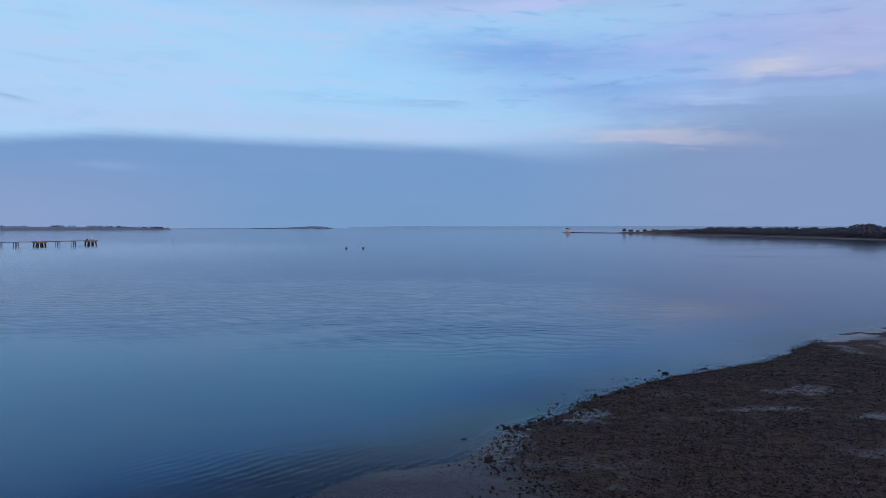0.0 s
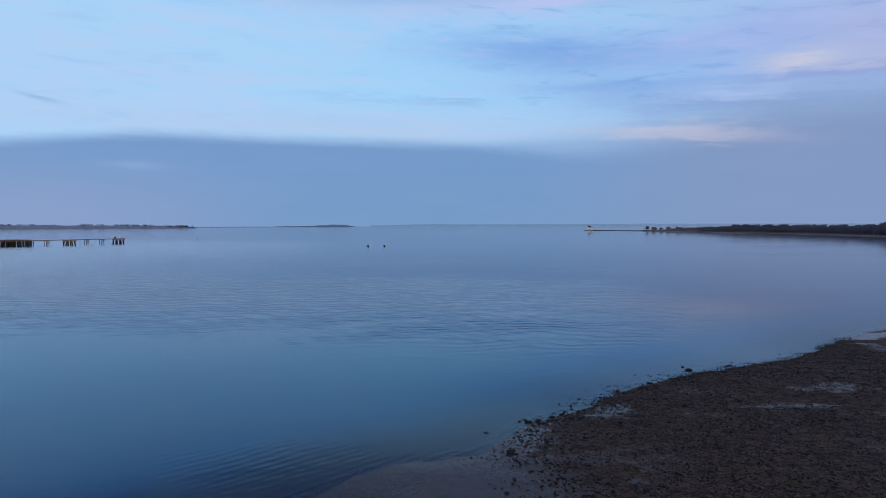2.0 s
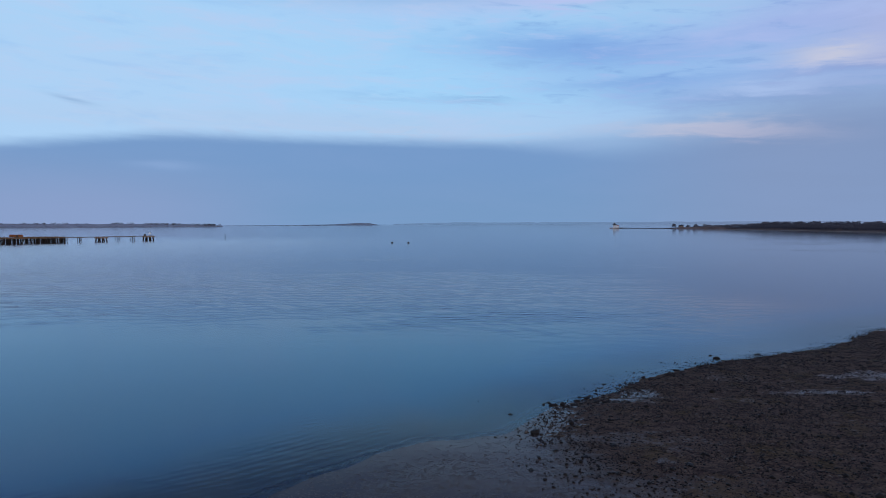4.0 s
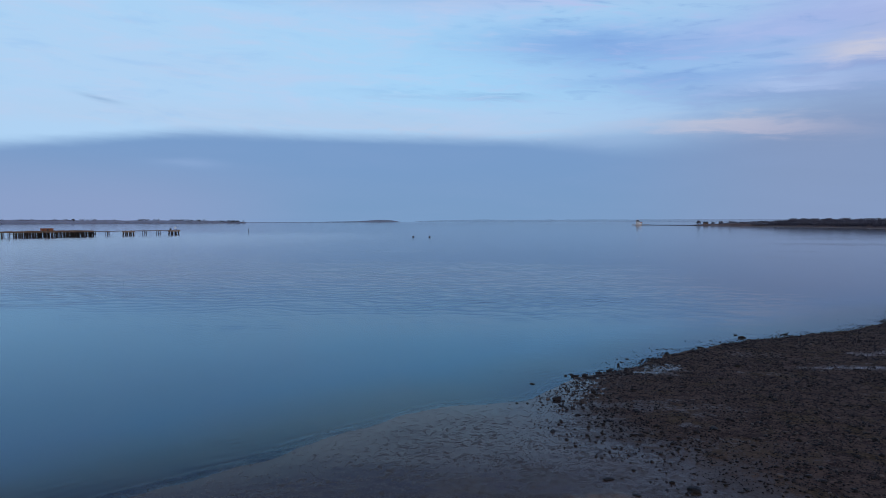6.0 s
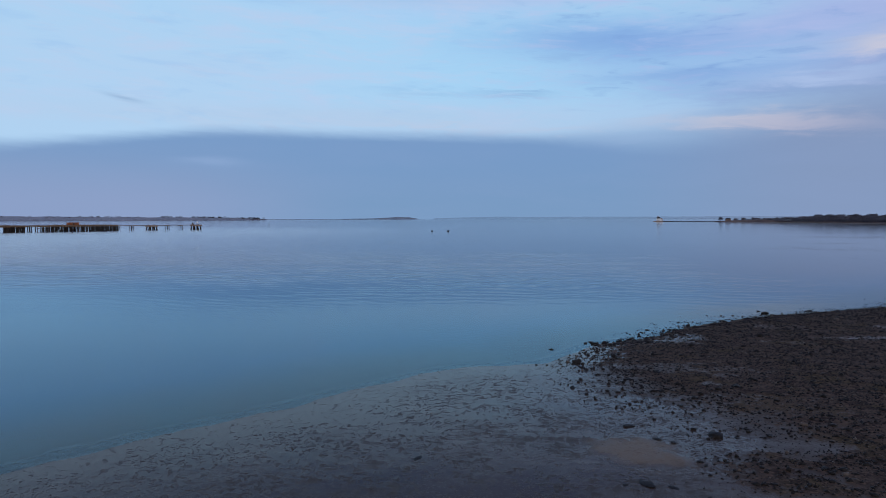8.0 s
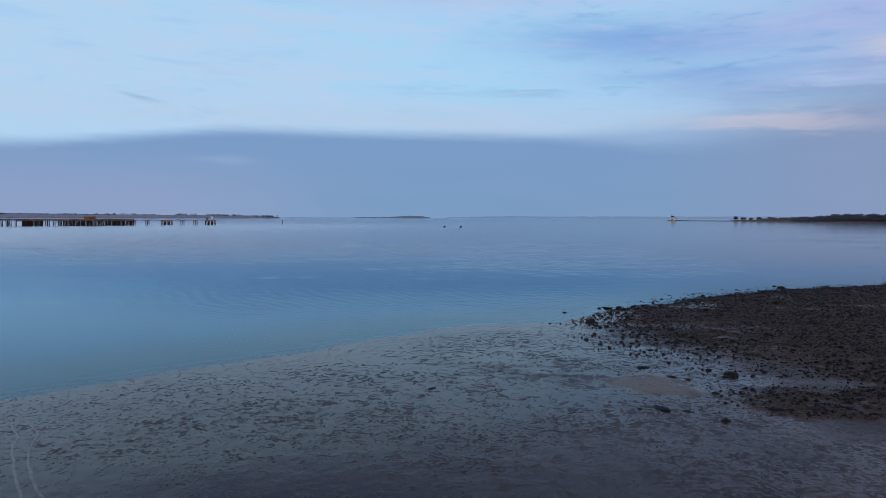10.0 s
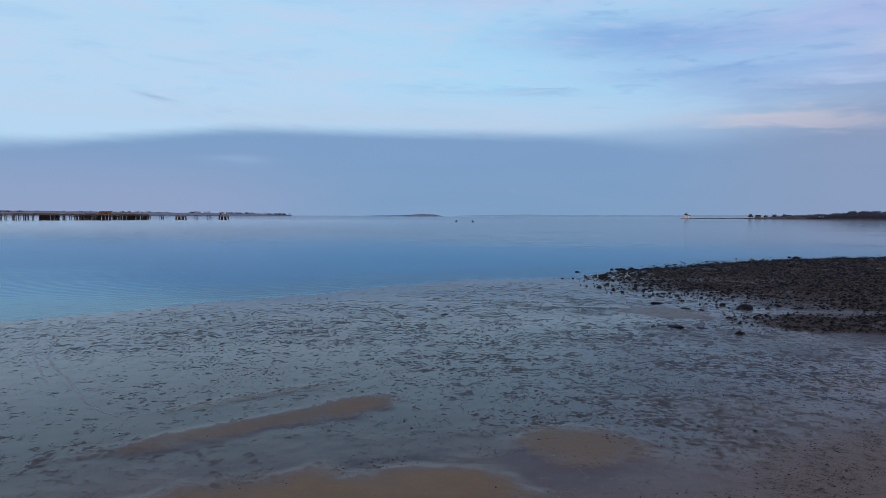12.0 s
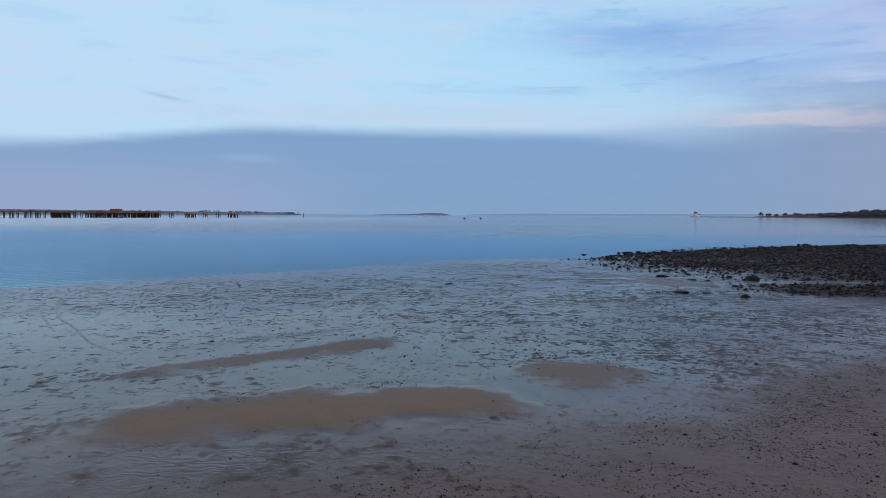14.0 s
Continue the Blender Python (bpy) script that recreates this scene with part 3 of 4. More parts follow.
    ripple = np.exp(-((x + 3.6) / 1.9) ** 2 - ((y - 8.3 - 0.3 * (x + 3.6)) / 0.6) ** 2) + np.exp(-((x - 3.2) / 1.0) ** 2 - ((y - 11.3) / 0.7) ** 2)
    hummock = fbm(x * 3.1 + 2, y * 3.6, 3, 0.6) - 0.5
    z = np.where(s > 0, np.minimum(0.010 * s, 0.2 + 0.004 * s), np.maximum(0.022 * s, -2.5))
    z = np.where(s > 60, 0.44 + 0.02 * (s - 60), z)
    z = np.minimum(z, 3.0)
    inland = smooth(s, 0.0, 3.0)
    z = z + inland * (0.025 * bar + 0.006 * hummock * (1 - 0.9 * bar) * (1 - rock) + 0.03 * (big - 0.5)) + rock * smooth(s, 0, 2) * (0.07 * fbm(x * 1.6, y * 1.6, 4) + 0.02)
    return z, rock, bar, wet, depth, cast, ripple, stones, lee, sand, brim, s


def spread(stops):
    """Grid lines: (from, to, step at from, step at to) joined."""
    vals = []
    for a, b, s0, s1 in stops:
        v = a
        while v < b - 1e-6:
            vals.append(v)
            v += s0 + (s1 - s0) * (v - a) / (b - a)
    vals.append(stops[-1][1])
    return np.array(vals)


gx = spread([(-4900, -300, 900, 60), (-300, -45, 60, 2.0), (-45, -19, 1.0, 0.12), (-19, 12, 0.085, 0.085), (12, 60, 0.12, 0.5), (60, 300, 1.5, 60), (300, 4900, 60, 900)])
gy = spread([(-4900, -100, 1200, 60), (-100, 5, 30, 1.0), (5, 20, 0.085, 0.085), (20, 45, 0.10, 0.16), (45, 110, 0.22, 0.6), (110, 400, 2.0, 60), (400, 4900, 60, 900)])
X, Y = np.meshgrid(gx, gy)
fields = shore(X.ravel(), Y.ravel())
nx, ny = len(gx), len(gy)
idx = np.arange(nx * ny).reshape(ny, nx)
quads = np.stack([idx[:-1, :-1], idx[:-1, 1:], idx[1:, 1:], idx[1:, :-1]], -1).reshape(-1, 4)
me = bpy.data.meshes.new("ground")
me.vertices.add(nx * ny)
me.vertices.foreach_set("co", np.stack([X.ravel(), Y.ravel(), fields[0]], -1).astype(np.float32).ravel())
me.loops.add(quads.size)
me.loops.foreach_set("vertex_index", quads.ravel().astype(np.int32))
me.polygons.add(len(quads))
me.polygons.foreach_set("loop_start", np.arange(0, quads.size, 4, dtype=np.int32))
me.update(calc_edges=True)
me.shade_smooth()
for name, values in zip(("rock", "bar", "wet", "depth", "cast", "ripple", "stones", "lee", "sand", "brim"), fields[1:11]):
    me.attributes.new(name, "FLOAT", "POINT").data.foreach_set("value", values.astype(np.float32))
me.materials.append(MUD)
ground = tagged(new("ground", me), "wet grey-brown tidal mudflat with sand bars and weed-covered stones", "mudflat", kind="structure")

bm = bmesh.new()
bmesh.ops.create_circle(bm, cap_ends=True, segments=96, radius=4950)
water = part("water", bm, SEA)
tagged(water, "calm blue sea water reflecting the evening clouds", "water", kind="structure")
water.visible_shadow = False


def ground_z(x, y):
    return float(shore(np.array([float(x)]), np.array([float(y)]))[0][0])


def drag_mark(line):
    """A low ridge of mud pushed up along a line."""
    pts = [Vector(p) for p in line]
    path = []
    for i in range(len(pts) - 1):
        p0, p1, p2, p3 = pts[max(i - 1, 0)], pts[i], pts[i + 1], pts[min(i + 2, len(pts) - 1)]
        n = int((p2 - p1).length / 0.12)
        for j in range(n):
            t = j / n
            path.append(0.5 * (2 * p1 + (p2 - p0) * t + (2 * p0 - 5 * p1 + 4 * p2 - p3) * t * t + (3 * p1 - p0 - 3 * p2 + p3) * t ** 3))
    xy = np.array([p[:] for p in path])
    xy += 0.10 * np.stack([fbm(xy[:, 0] * 1.7, xy[:, 1] * 1.7, 3) - 0.5, fbm(xy[:, 0] * 1.7 + 50, xy[:, 1] * 1.7, 3) - 0.5], -1)
    step = np.gradient(xy, axis=0)
    side = np.stack([-step[:, 1], step[:, 0]], -1) / np.linalg.norm(step, axis=1)[:, None]
    tall = (0.010 + 0.045 * fbm(xy[:, 0] * 2.1, xy[:, 1] * 2.1, 3)) * np.clip(np.minimum(np.arange(len(xy)), np.arange(len(xy))[::-1]) / 25.0, 0.02, 1)
    verts, faces = [], []
    for i in range(len(xy)):
        for off, up in ((-0.05, -0.01), (-0.018, 0.8), (0.015, 1.0), (0.045, -0.01)):
            x, y = xy[i] + side[i] * off
            verts.append((x, y, ground_z(x, y) + (tall[i] * up if up > 0 else up)))
    for i in range(len(xy) - 1):
        for j in range(3):
            a = 4 * i + j
            faces.append((a, a + 1, a + 5, a + 4))
    return tagged(link_mesh("drag_mark", verts, faces, RIDGE, smooth=True), "thin wet ridge of mud pushed up by a dragged keel", "drag mark", "drag marks")


for line in TRACKS:
    drag_mark(line)

# ---------------- stones ----------------
def stone_shape(seed, flat=0.6, cuts=1):
    bm = bmesh.new()
    bmesh.ops.create_icosphere(bm, subdivisions=cuts, radius=0.5)
    r = random.Random(seed)
    off = Vector((r.uniform(-9, 9), r.uniform(-9, 9), r.uniform(-9, 9)))
    for v in bm.verts:
        f = 1 + 0.55 * noise.noise(v.co * 2.3 + off) + 0.25 * noise.noise(v.co * 5.0 + off)
        v.co = Vector((v.co.x * f, v.co.y * f * 0.8, v.co.z * f * flat + 0.14))
    for f in bm.faces:
        f.smooth = False
    return bm


STONES = []
for i in range(10):
    me = bpy.data.meshes.new("stone")
    b = stone_shape(i, 0.5 + 0.03 * i, 2)
    b.to_mesh(me), b.free()
    me.materials.append(BOULDER)
    STONES.append(me)


def put_stone(x, y, size, i, turn, label, flat=1.0, z=None):
    ob = new("stone", STONES[i % len(STONES)])
    ob.matrix_basis = Matrix.LocRotScale((x, y, max(ground_z(x, y) if z is None else z, -0.10) - 0.06 * size), Euler((0.1 * math.sin(i), 0.1 * math.cos(3 * i), turn)), (size * (1 + 0.25 * math.sin(i * 2.1)), size * 0.8, size * flat * (0.75 + 0.2 * math.cos(i))))
    return tagged(ob, label, "stone", "stones on the tidal shore")


KNOWN = [(-1.75, 47.3, 0.5), (-4.4, 50.6, 0.3), (5.7, 56.6, 0.65), (5.0, 57.5, 0.4), (2.3, 31.4, 0.62), (5.8, 30.7, 0.95), (4.3, 24.3, 0.42), (2.4, 25.2, 0.7), (1.7, 25.0, 0.35), (3.3, 25.1, 0.5),
         (-5.97, 25.9, 0.5), (12.8, 62.5, 0.9), (0.6, 50.0, 0.5), (1.3, 49.9, 0.6), (2.0, 50.2, 0.7), (2.8, 50.3, 0.55), (1.6, 49.2, 0.55), (3.4, 50.6, 0.5), (1.9, 48.0, 0.35), (0.0, 43.6, 0.8),
         (0.3, 42.2, 0.5), (2.9, 39.8, 0.55), (3.3, 29.9, 0.42), (3.9, 29.6, 0.46), (4.6, 27.6, 0.3), (-0.2, 37.4, 0.42), (13.6, 45.4, 0.6), (2.6, 14.4, 0.10), (6.7, 26.0, 0.32), (3.5, 32.6, 0.4), (1.2, 40.6, 0.45), (1.0, 50.5, 0.5), (2.4, 49.7, 0.6), (3.1, 51.3, 0.6), (4.2, 52.8, 0.55), (4.8, 53.6, 0.5), (0.2, 46.4, 0.4), (3.9, 52.0, 0.5)]
FLAT = {7: 0.35, 8: 0.4, 9: 0.4, 4: 0.7, 5: 0.7, 10: 0.55, 12: 0.8, 13: 1.0, 14: 1.1}
for i, (x, y, size) in enumerate(KNOWN):
    put_stone(x, y, 0.85 * size, i, i * 1.7, "dark wet weed-covered stone lying on the tidal mud" if y < 45 else "dark wet stone standing in shallow water at the tide edge", FLAT.get(i, 0.8))
cx, cy = rng.uniform(-3, 26, 3000), rng.uniform(24, 78, 3000)
cs, cf, chance = from_line(cx, cy, WATERLINE), shore(cx, cy), rng.random(3000)
rim = np.exp(-((cs - 0.3) / 1.6) ** 2) * (cx > 2)
good = np.flatnonzero((cs > -2.5) & (chance < 0.15 * cf[7] + 0.75 * rim + 0.35 * ((cy > 26) & (cy < 32) & (cx > 4))))[:240]
for i in good:
    put_stone(float(cx[i]), float(cy[i]), float(rng.gamma(2.5, 0.06)) + 0.10, int(i), float(rng.uniform(0, 6.28)), "dark wet stone among weed on the tidal shelf" if cs[i] > 1.5 else "dark wet stone at the edge of the water", 1.0, float(cf[0][i]))


def chip_shape(seed, flat):
    """A small angular chip with eight faces."""
    r = random.Random(seed)
    bm = bmesh.new()
    v = [bm.verts.new((p[0] * r.uniform(0.35, 0.6), p[1] * r.uniform(0.3, 0.5), p[2] * r.uniform(0.35, 0.6) * flat + 0.12)) for p in ((1, 0, 0), (0, 1, 0), (-1, 0, 0), (0, -1, 0), (0, 0, 1), (0, 0, -1))]
    for i in range(4):
        bm.faces.new((v[i], v[(i + 1) % 4], v[4]))
        bm.faces.new((v[(i + 1) % 4], v[i], v[5]))
    bm.verts.index_update()
    return bm


def scatter(name, x0, x1, y0, y1, number, size, chance, label, category, mat, sink=0.1, flat=0.6, chips=False):
    """Thousands of small stones in one mesh."""
    xs, ys = rng.uniform(x0, x1, number), rng.uniform(y0, y1, number)
    f = shore(xs, ys)
    keep = rng.random(number) < chance(xs, ys, f)
    xs, ys, zs = xs[keep], ys[keep], np.maximum(f[0][keep], -0.02)
    verts, faces, at = [], [], 0
    for i in range(12):
        b = chip_shape(100 + i, flat) if chips else stone_shape(100 + i, flat, 1)
        shape = np.array([v.co[:] for v in b.verts])
        tris = np.array([[v.index for v in fc.verts] for fc in b.faces])
        b.free()
        x, y, z = xs[i::12], ys[i::12], zs[i::12]
        n = len(x)
        d = np.minimum(size(rng, n), 0.8)[:, None]
        a = rng.uniform(0, 6.28, n)[:, None]
        wx, wy, wz = shape[:, 0] * d, shape[:, 1] * d * rng.uniform(0.6, 1.0, (n, 1)), shape[:, 2] * d * rng.uniform(0.6, 1.1, (n, 1))
        v = np.stack([wx * np.cos(a) - wy * np.sin(a) + x[:, None], wx * np.sin(a) + wy * np.cos(a) + y[:, None], wz + z[:, None] - sink * d], -1)
        verts.append(v.reshape(-1, 3))
        faces.append((tris[None] + (at + len(shape) * np.arange(n))[:, None, None]).reshape(-1, 3))
        at += len(shape) * n
    V, F = np.concatenate(verts), np.concatenate(faces)
    me = bpy.data.meshes.new(name)
    me.vertices.add(len(V))
    me.vertices.foreach_set("co", V.astype(np.float32).ravel())
    me.loops.add(F.size)
    me.loops.foreach_set("vertex_index", F.ravel().astype(np.int32))
    me.polygons.add(len(F))
    me.polygons.foreach_set("loop_start", np.arange(0, F.size, 3, dtype=np.int32))
    me.update(calc_edges=True)
    me.materials.append(mat)
    return tagged(new(name, me), label, category, kind="stuff")


def shingle_chance(x, y, f):
    s = f[11]
    rim = (np.exp(-((s + 0.1) / 0.9) ** 2) + 0.22 * np.exp(-((s + 1.4) / 1.3) ** 2)) * smooth(x, 0.5, 3.0) * smooth(fbm(x * 0.8, y * 0.8, 3), 0.30, 0.60)
    clump = smooth(fbm(x * 1.1 + 7, y * 1.9, 4, 0.6), 0.34, 0.60)
    return np.clip(f[7] * (0.22 + 0.78 * clump) * (s > 0.2) + 0.95 * rim, 0, 1)


def pebble_chance(x, y, f):
    clump = smooth(fbm(x * 1.4 + 3, y * 2.6 + 1, 4, 0.6), 0.40, 0.57)
    lee = smooth(y - (9.2 + 0.9 * (x + 1.5)), 1.0, -1.8) * smooth(y, 22, 14)
    top_edge = np.exp(-((y - (10.9 + 0.62 * (x + 4.0))) / 0.25) ** 2) * smooth(x, -5.5, -4.5) * smooth(x, -0.5, -1.5)
    dots = np.exp(-((y - (14.5 + 0.55 * (x + 2.0))) / 1.6) ** 2) * smooth(x, -5.5, -2.5) * (1 - f[2])
    return np.clip((lee * clump + 0.06 * lee) * (1 - f[2]) + 0.9 * top_edge * clump + 0.22 * dots * clump + 0.012, 0, 1)


def cast_chance(x, y, f):
    clump = smooth(fbm(x * 1.3 + 21, y * 1.6 + 4, 4, 0.65), 0.40, 0.62)
    drift = smooth(fbm(x * 0.25 + 14, y * 0.4 + 9, 3), 0.38, 0.62)
    return (f[11] > 0.5) * (1 - f[2]) * (1 - f[7]) * (0.03 + 0.97 * clump * drift) * smooth(y + 0.3 * x, 9.0, 15.0) * (1 - 0.55 * smooth(y, 22.0, 32.0))


def cobble_chance(x, y, f):
    s = f[11]
    return np.clip(f[7] * (s > 0) * smooth(fbm(x * 0.5 + 5, y * 0.8, 3), 0.35, 0.65), 0, 1)


scatter("worm_casts", -24, 14, 10, 46, 260000, lambda g, n: 0.018 + g.gamma(1.4, 0.020, n), cast_chance,
        "small dark worm casts and lumps of wet mud", "worm casts", CAST, 0.12, 0.28, True)
scatter("shingle", -4, 44, 23, 95, 290000, lambda g, n: 0.035 + g.gamma(1.5, 0.036, n), shingle_chance,
        "dark weed-covered shingle on the tidal shelf", "shingle", STONE, 0.08, 0.75, True)
scatter("cobbles", -2, 44, 23, 95, 14000, lambda g, n: 0.12 + g.gamma(1.5, 0.05, n), cobble_chance,
        "dark wet cobbles scattered over the tidal shelf", "cobbles", STONE, 0.05, 0.75)
scatter("pebbles", -9, 9, 6.0, 24, 260000, lambda g, n: 0.007 + g.gamma(1.2, 0.0068, n), pebble_chance,
        "small dark pebbles and shell bits strewn on the wet mud", "pebbles", STONE, 0.1, 0.7, True)


# ---------------- the headland, its woods and beach ----------------
def far_land(name, spine, mat, label, category, step=20.0, kind="structure"):
    """A low swell of land: spine rows of x, y, half width, height."""
    pts = []
    for (x0, y0, w0, h0), (x1, y1, w1, h1) in zip(spine[:-1], spine[1:]):
        n = max(2, int(math.hypot(x1 - x0, y1 - y0) / step))
        for i in range(n):
            t = i / n
            pts.append((x0 + (x1 - x0) * t, y0 + (y1 - y0) * t, w0 + (w1 - w0) * t, h0 + (h1 - h0) * t))
    pts.append(spine[-1])
    verts, faces, cols = [], [], 13
    for i, (x, y, w, h) in enumerate(pts):
        a, b = pts[max(i - 1, 0)], pts[min(i + 1, len(pts) - 1)]
        d = Vector((b[0] - a[0], b[1] - a[1])).normalized()
        for j in range(cols):
            u = -1 + 2 * j / (cols - 1)
            px, py = x - d.y * w * u, y + d.x * w * u
            rise = (1 - abs(u) ** 1.6) * h
            rise *= 0.8 + 0.4 * float(fbm(np.array([px * 0.02]), np.array([py * 0.02]))[0])
            verts.append((px, py, max(rise, 0) - (0.6 if abs(u) > 0.99 else 0)))
    for i in range(len(pts) - 1):
        for j in range(cols - 1):
            k0 = i * cols + j
            faces.append((k0, k0 + 1, k0 + cols + 1, k0 + cols))
    ob = link_mesh(name, verts, faces, mat, smooth=True)
    return tagged(ob, label, category, kind=kind), pts


def crown_shape(seed, clumps):
    """Trunk, limbs and a ragged crown of leaf clumps, 1 high: vertices and faces."""
    r = random.Random(seed)
    verts, faces = [], []

    def cone(a, b, ra, rb, sides=5):
        a, b = Vector(a), Vector(b)
        q = (b - a).to_track_quat("Z", "Y")
        at = len(verts)
        for p, rad in ((a, ra), (b, rb)):
            for i in range(sides):
                t = 6.283 * i / sides
                verts.append(tuple(p + q @ Vector((rad * math.cos(t), rad * math.sin(t), 0))))
        for i in range(sides):
            j = (i + 1) % sides
            faces.append((at + i, at + j, at + sides + j, at + sides + i))

    cone((0, 0, -0.03), (0.01, 0, 0.5), 0.028, 0.016)
    for c in range(clumps):
        t = 6.283 * (c * 0.381 + r.uniform(-0.05, 0.05))
        hgt = 0.36 + 0.56 * (c / max(1, clumps - 1)) + r.uniform(-0.05, 0.05)
        rad = (0.30 * math.sqrt(max(0.02, 1 - ((hgt - 0.55) / 0.47) ** 2))) * r.uniform(0.4, 1.05)
        mid = Vector((rad * math.cos(t), rad * math.sin(t), hgt))
        cone((0.01, 0, r.uniform(0.3, 0.5)), mid, 0.009, 0.003, 4)
        size = r.uniform(0.09, 0.15)
        for s in range(13):      # small leafy facets round the clump
            o = Vector((r.gauss(0, 1), r.gauss(0, 1), r.gauss(0, 0.7)))
            o = o.normalized() * size * r.uniform(0.35, 1.0)
            n1 = Vector((r.gauss(0, 1), r.gauss(0, 1), r.gauss(0, 1))).normalized()
            n2 = n1.cross(Vector((r.gauss(0, 1), r.gauss(0, 1), r.gauss(0, 1)))).normalized()
            w = size * r.uniform(0.35, 0.7)
            at = len(verts)
            p = mid + o
            verts.extend([tuple(p - n1 * w), tuple(p + n2 * w * 0.6), tuple(p + n1 * w), tuple(p - n2 * w * 0.6 + n1.cross(n2) * w * 0.4)])
            faces.append((at, at + 1, at + 2, at + 3))
    return np.array(verts), faces


CROWNS = [crown_shape(i, 16 + i) for i in range(8)]


def woods(name, spots, label, mat=None, category="woodland"):
    """One mesh of many trees: spots of x, y, z, height, breadth."""
    verts, faces, at = [], [], 0
    for i, (x, y, z, h, wide) in enumerate(spots):
        v, f = CROWNS[i % len(CROWNS)]
        a = rng.uniform(0, 6.28)
        c, q = math.cos(a), math.sin(a)
        verts.append(np.stack([(v[:, 0] * c - v[:, 1] * q) * wide + x, (v[:, 0] * q + v[:, 1] * c) * wide + y, v[:, 2] * h + z], -1))
        faces.extend([tuple(i0 + at for i0 in fc) for fc in f])
        at += len(v)
    ob = link_mesh(name, np.concatenate(verts), faces, mat or LEAF)
    return tagged(ob, label, category, kind="stuff")


def tree(x, y, z, h, wide, seed, label):
    ob = empty("tree", (x, y, z), seed * 40, label, "tree", "trees on the point")
    v, f = crown_shape(50 + seed, 26)
    split = [i for i, fc in enumerate(f) if max(fc) < 10]
    v = v * (wide, wide, h)
    link_mesh("trunk", v[:10], [f[i] for i in split], BARK, ob)
    link_mesh("crown", v, f[len(split):], LEAF, ob)
    return ob


SHORELINE = [(640, 560), (430, 690), (424, 760), (421, 833), (385, 1017), (335, 1143), (306, 1230), (282, 1285)]   # foot of the wooded bank
head, _ = far_land("headland", [(900, 480, 200, 6), (620, 690, 190, 9), (600, 833, 180, 9), (530, 1017, 145, 8), (440, 1160, 105, 5), (345, 1280, 60, 2.2), (275, 1310, 22, 1.2)], HEATH,
                   "low wooded headland with a narrow beach across the bay", "headland", 25)
spots = []
for (x0, y0), (x1, y1) in zip(SHORELINE[:-1], SHORELINE[1:]):
    n = int(math.hypot(x1 - x0, y1 - y0) / 3.2)
    for i in range(n):
        for row in range(3):
            t = (i + rng.uniform(-0.4, 0.4)) / n
            fade = 1.35 if y0 < 800 else 1.0 if y0 < 1140 else (0.6 if y0 < 1220 else 0.4)
            h = rng.uniform(6.2, 9.2) * (0.85 + 0.12 * row) * fade
            spots.append((x0 + (x1 - x0) * t + 14 + row * 16 + rng.uniform(-5, 5), y0 + (y1 - y0) * t + 3 * row, 0.6 + 1.7 * row, h, h * rng.uniform(1.1, 1.6)))
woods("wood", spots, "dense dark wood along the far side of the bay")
far_land("rocky_spit", [(284, 1294, 6, 1.1), (235, 1346, 4, 1.0), (160, 1410, 4, 1.0)], PILE, "thin dark rocky spit reaching out to the point", "spit", 6)
beach, _ = far_land("beach", [(640, 540, 12, 0.8), (428, 688, 9, 0.9), (420, 760, 8, 0.8), (416, 833, 7, 0.7), (381, 1017, 7, 0.5), (331, 1143, 7, 0.5), (290, 1262, 8, 0.6)], BEACH,
                    "pale narrow beach at the foot of the wood", "beach", 20)

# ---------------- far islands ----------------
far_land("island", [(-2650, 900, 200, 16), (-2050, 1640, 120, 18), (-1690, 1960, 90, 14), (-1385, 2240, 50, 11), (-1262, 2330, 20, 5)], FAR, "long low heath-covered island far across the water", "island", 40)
spots = []
for i in range(240):
    t = rng.random() ** 1.3
    x, y = -1275 - t * 900 + rng.uniform(-20, 20), 2325 - t * 800 + rng.uniform(-10, 10)
    if t > 0.25 and rng.random() < 0.55 + 0.3 * math.sin(t * 21):
        continue
    spots.append((x, y, 3 + 6 * min(1, t * 4), rng.uniform(6, 10), rng.uniform(14, 24)))
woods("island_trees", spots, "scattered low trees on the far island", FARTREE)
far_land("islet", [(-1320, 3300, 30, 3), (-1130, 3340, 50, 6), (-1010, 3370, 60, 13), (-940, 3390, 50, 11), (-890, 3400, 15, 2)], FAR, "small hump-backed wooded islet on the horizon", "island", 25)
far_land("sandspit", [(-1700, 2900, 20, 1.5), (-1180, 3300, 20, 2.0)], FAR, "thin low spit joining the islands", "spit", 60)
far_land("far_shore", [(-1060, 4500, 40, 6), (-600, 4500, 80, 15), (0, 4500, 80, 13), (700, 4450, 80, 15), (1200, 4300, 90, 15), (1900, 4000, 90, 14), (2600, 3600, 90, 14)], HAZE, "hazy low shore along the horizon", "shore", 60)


# ---------------- the old jetty ----------------
# local x runs from the seaward end towards the land
JETTY_AT, JETTY_TURN = (-306.3, 459.0, 0.0), -118.83


def pile(parent, x, y, top, r=0.22, lean=0.0):
    bm = bmesh.new()
    rod(bm, (x - lean, y, -2.6), (x, y, top), r * 1.1, r * 0.9, 8)
    part("pile", bm, PILE, parent)


def brace(parent, a, b, r=0.09):
    part("brace", rod(bmesh.new(), a, b, r, r, 6), PILE, parent)


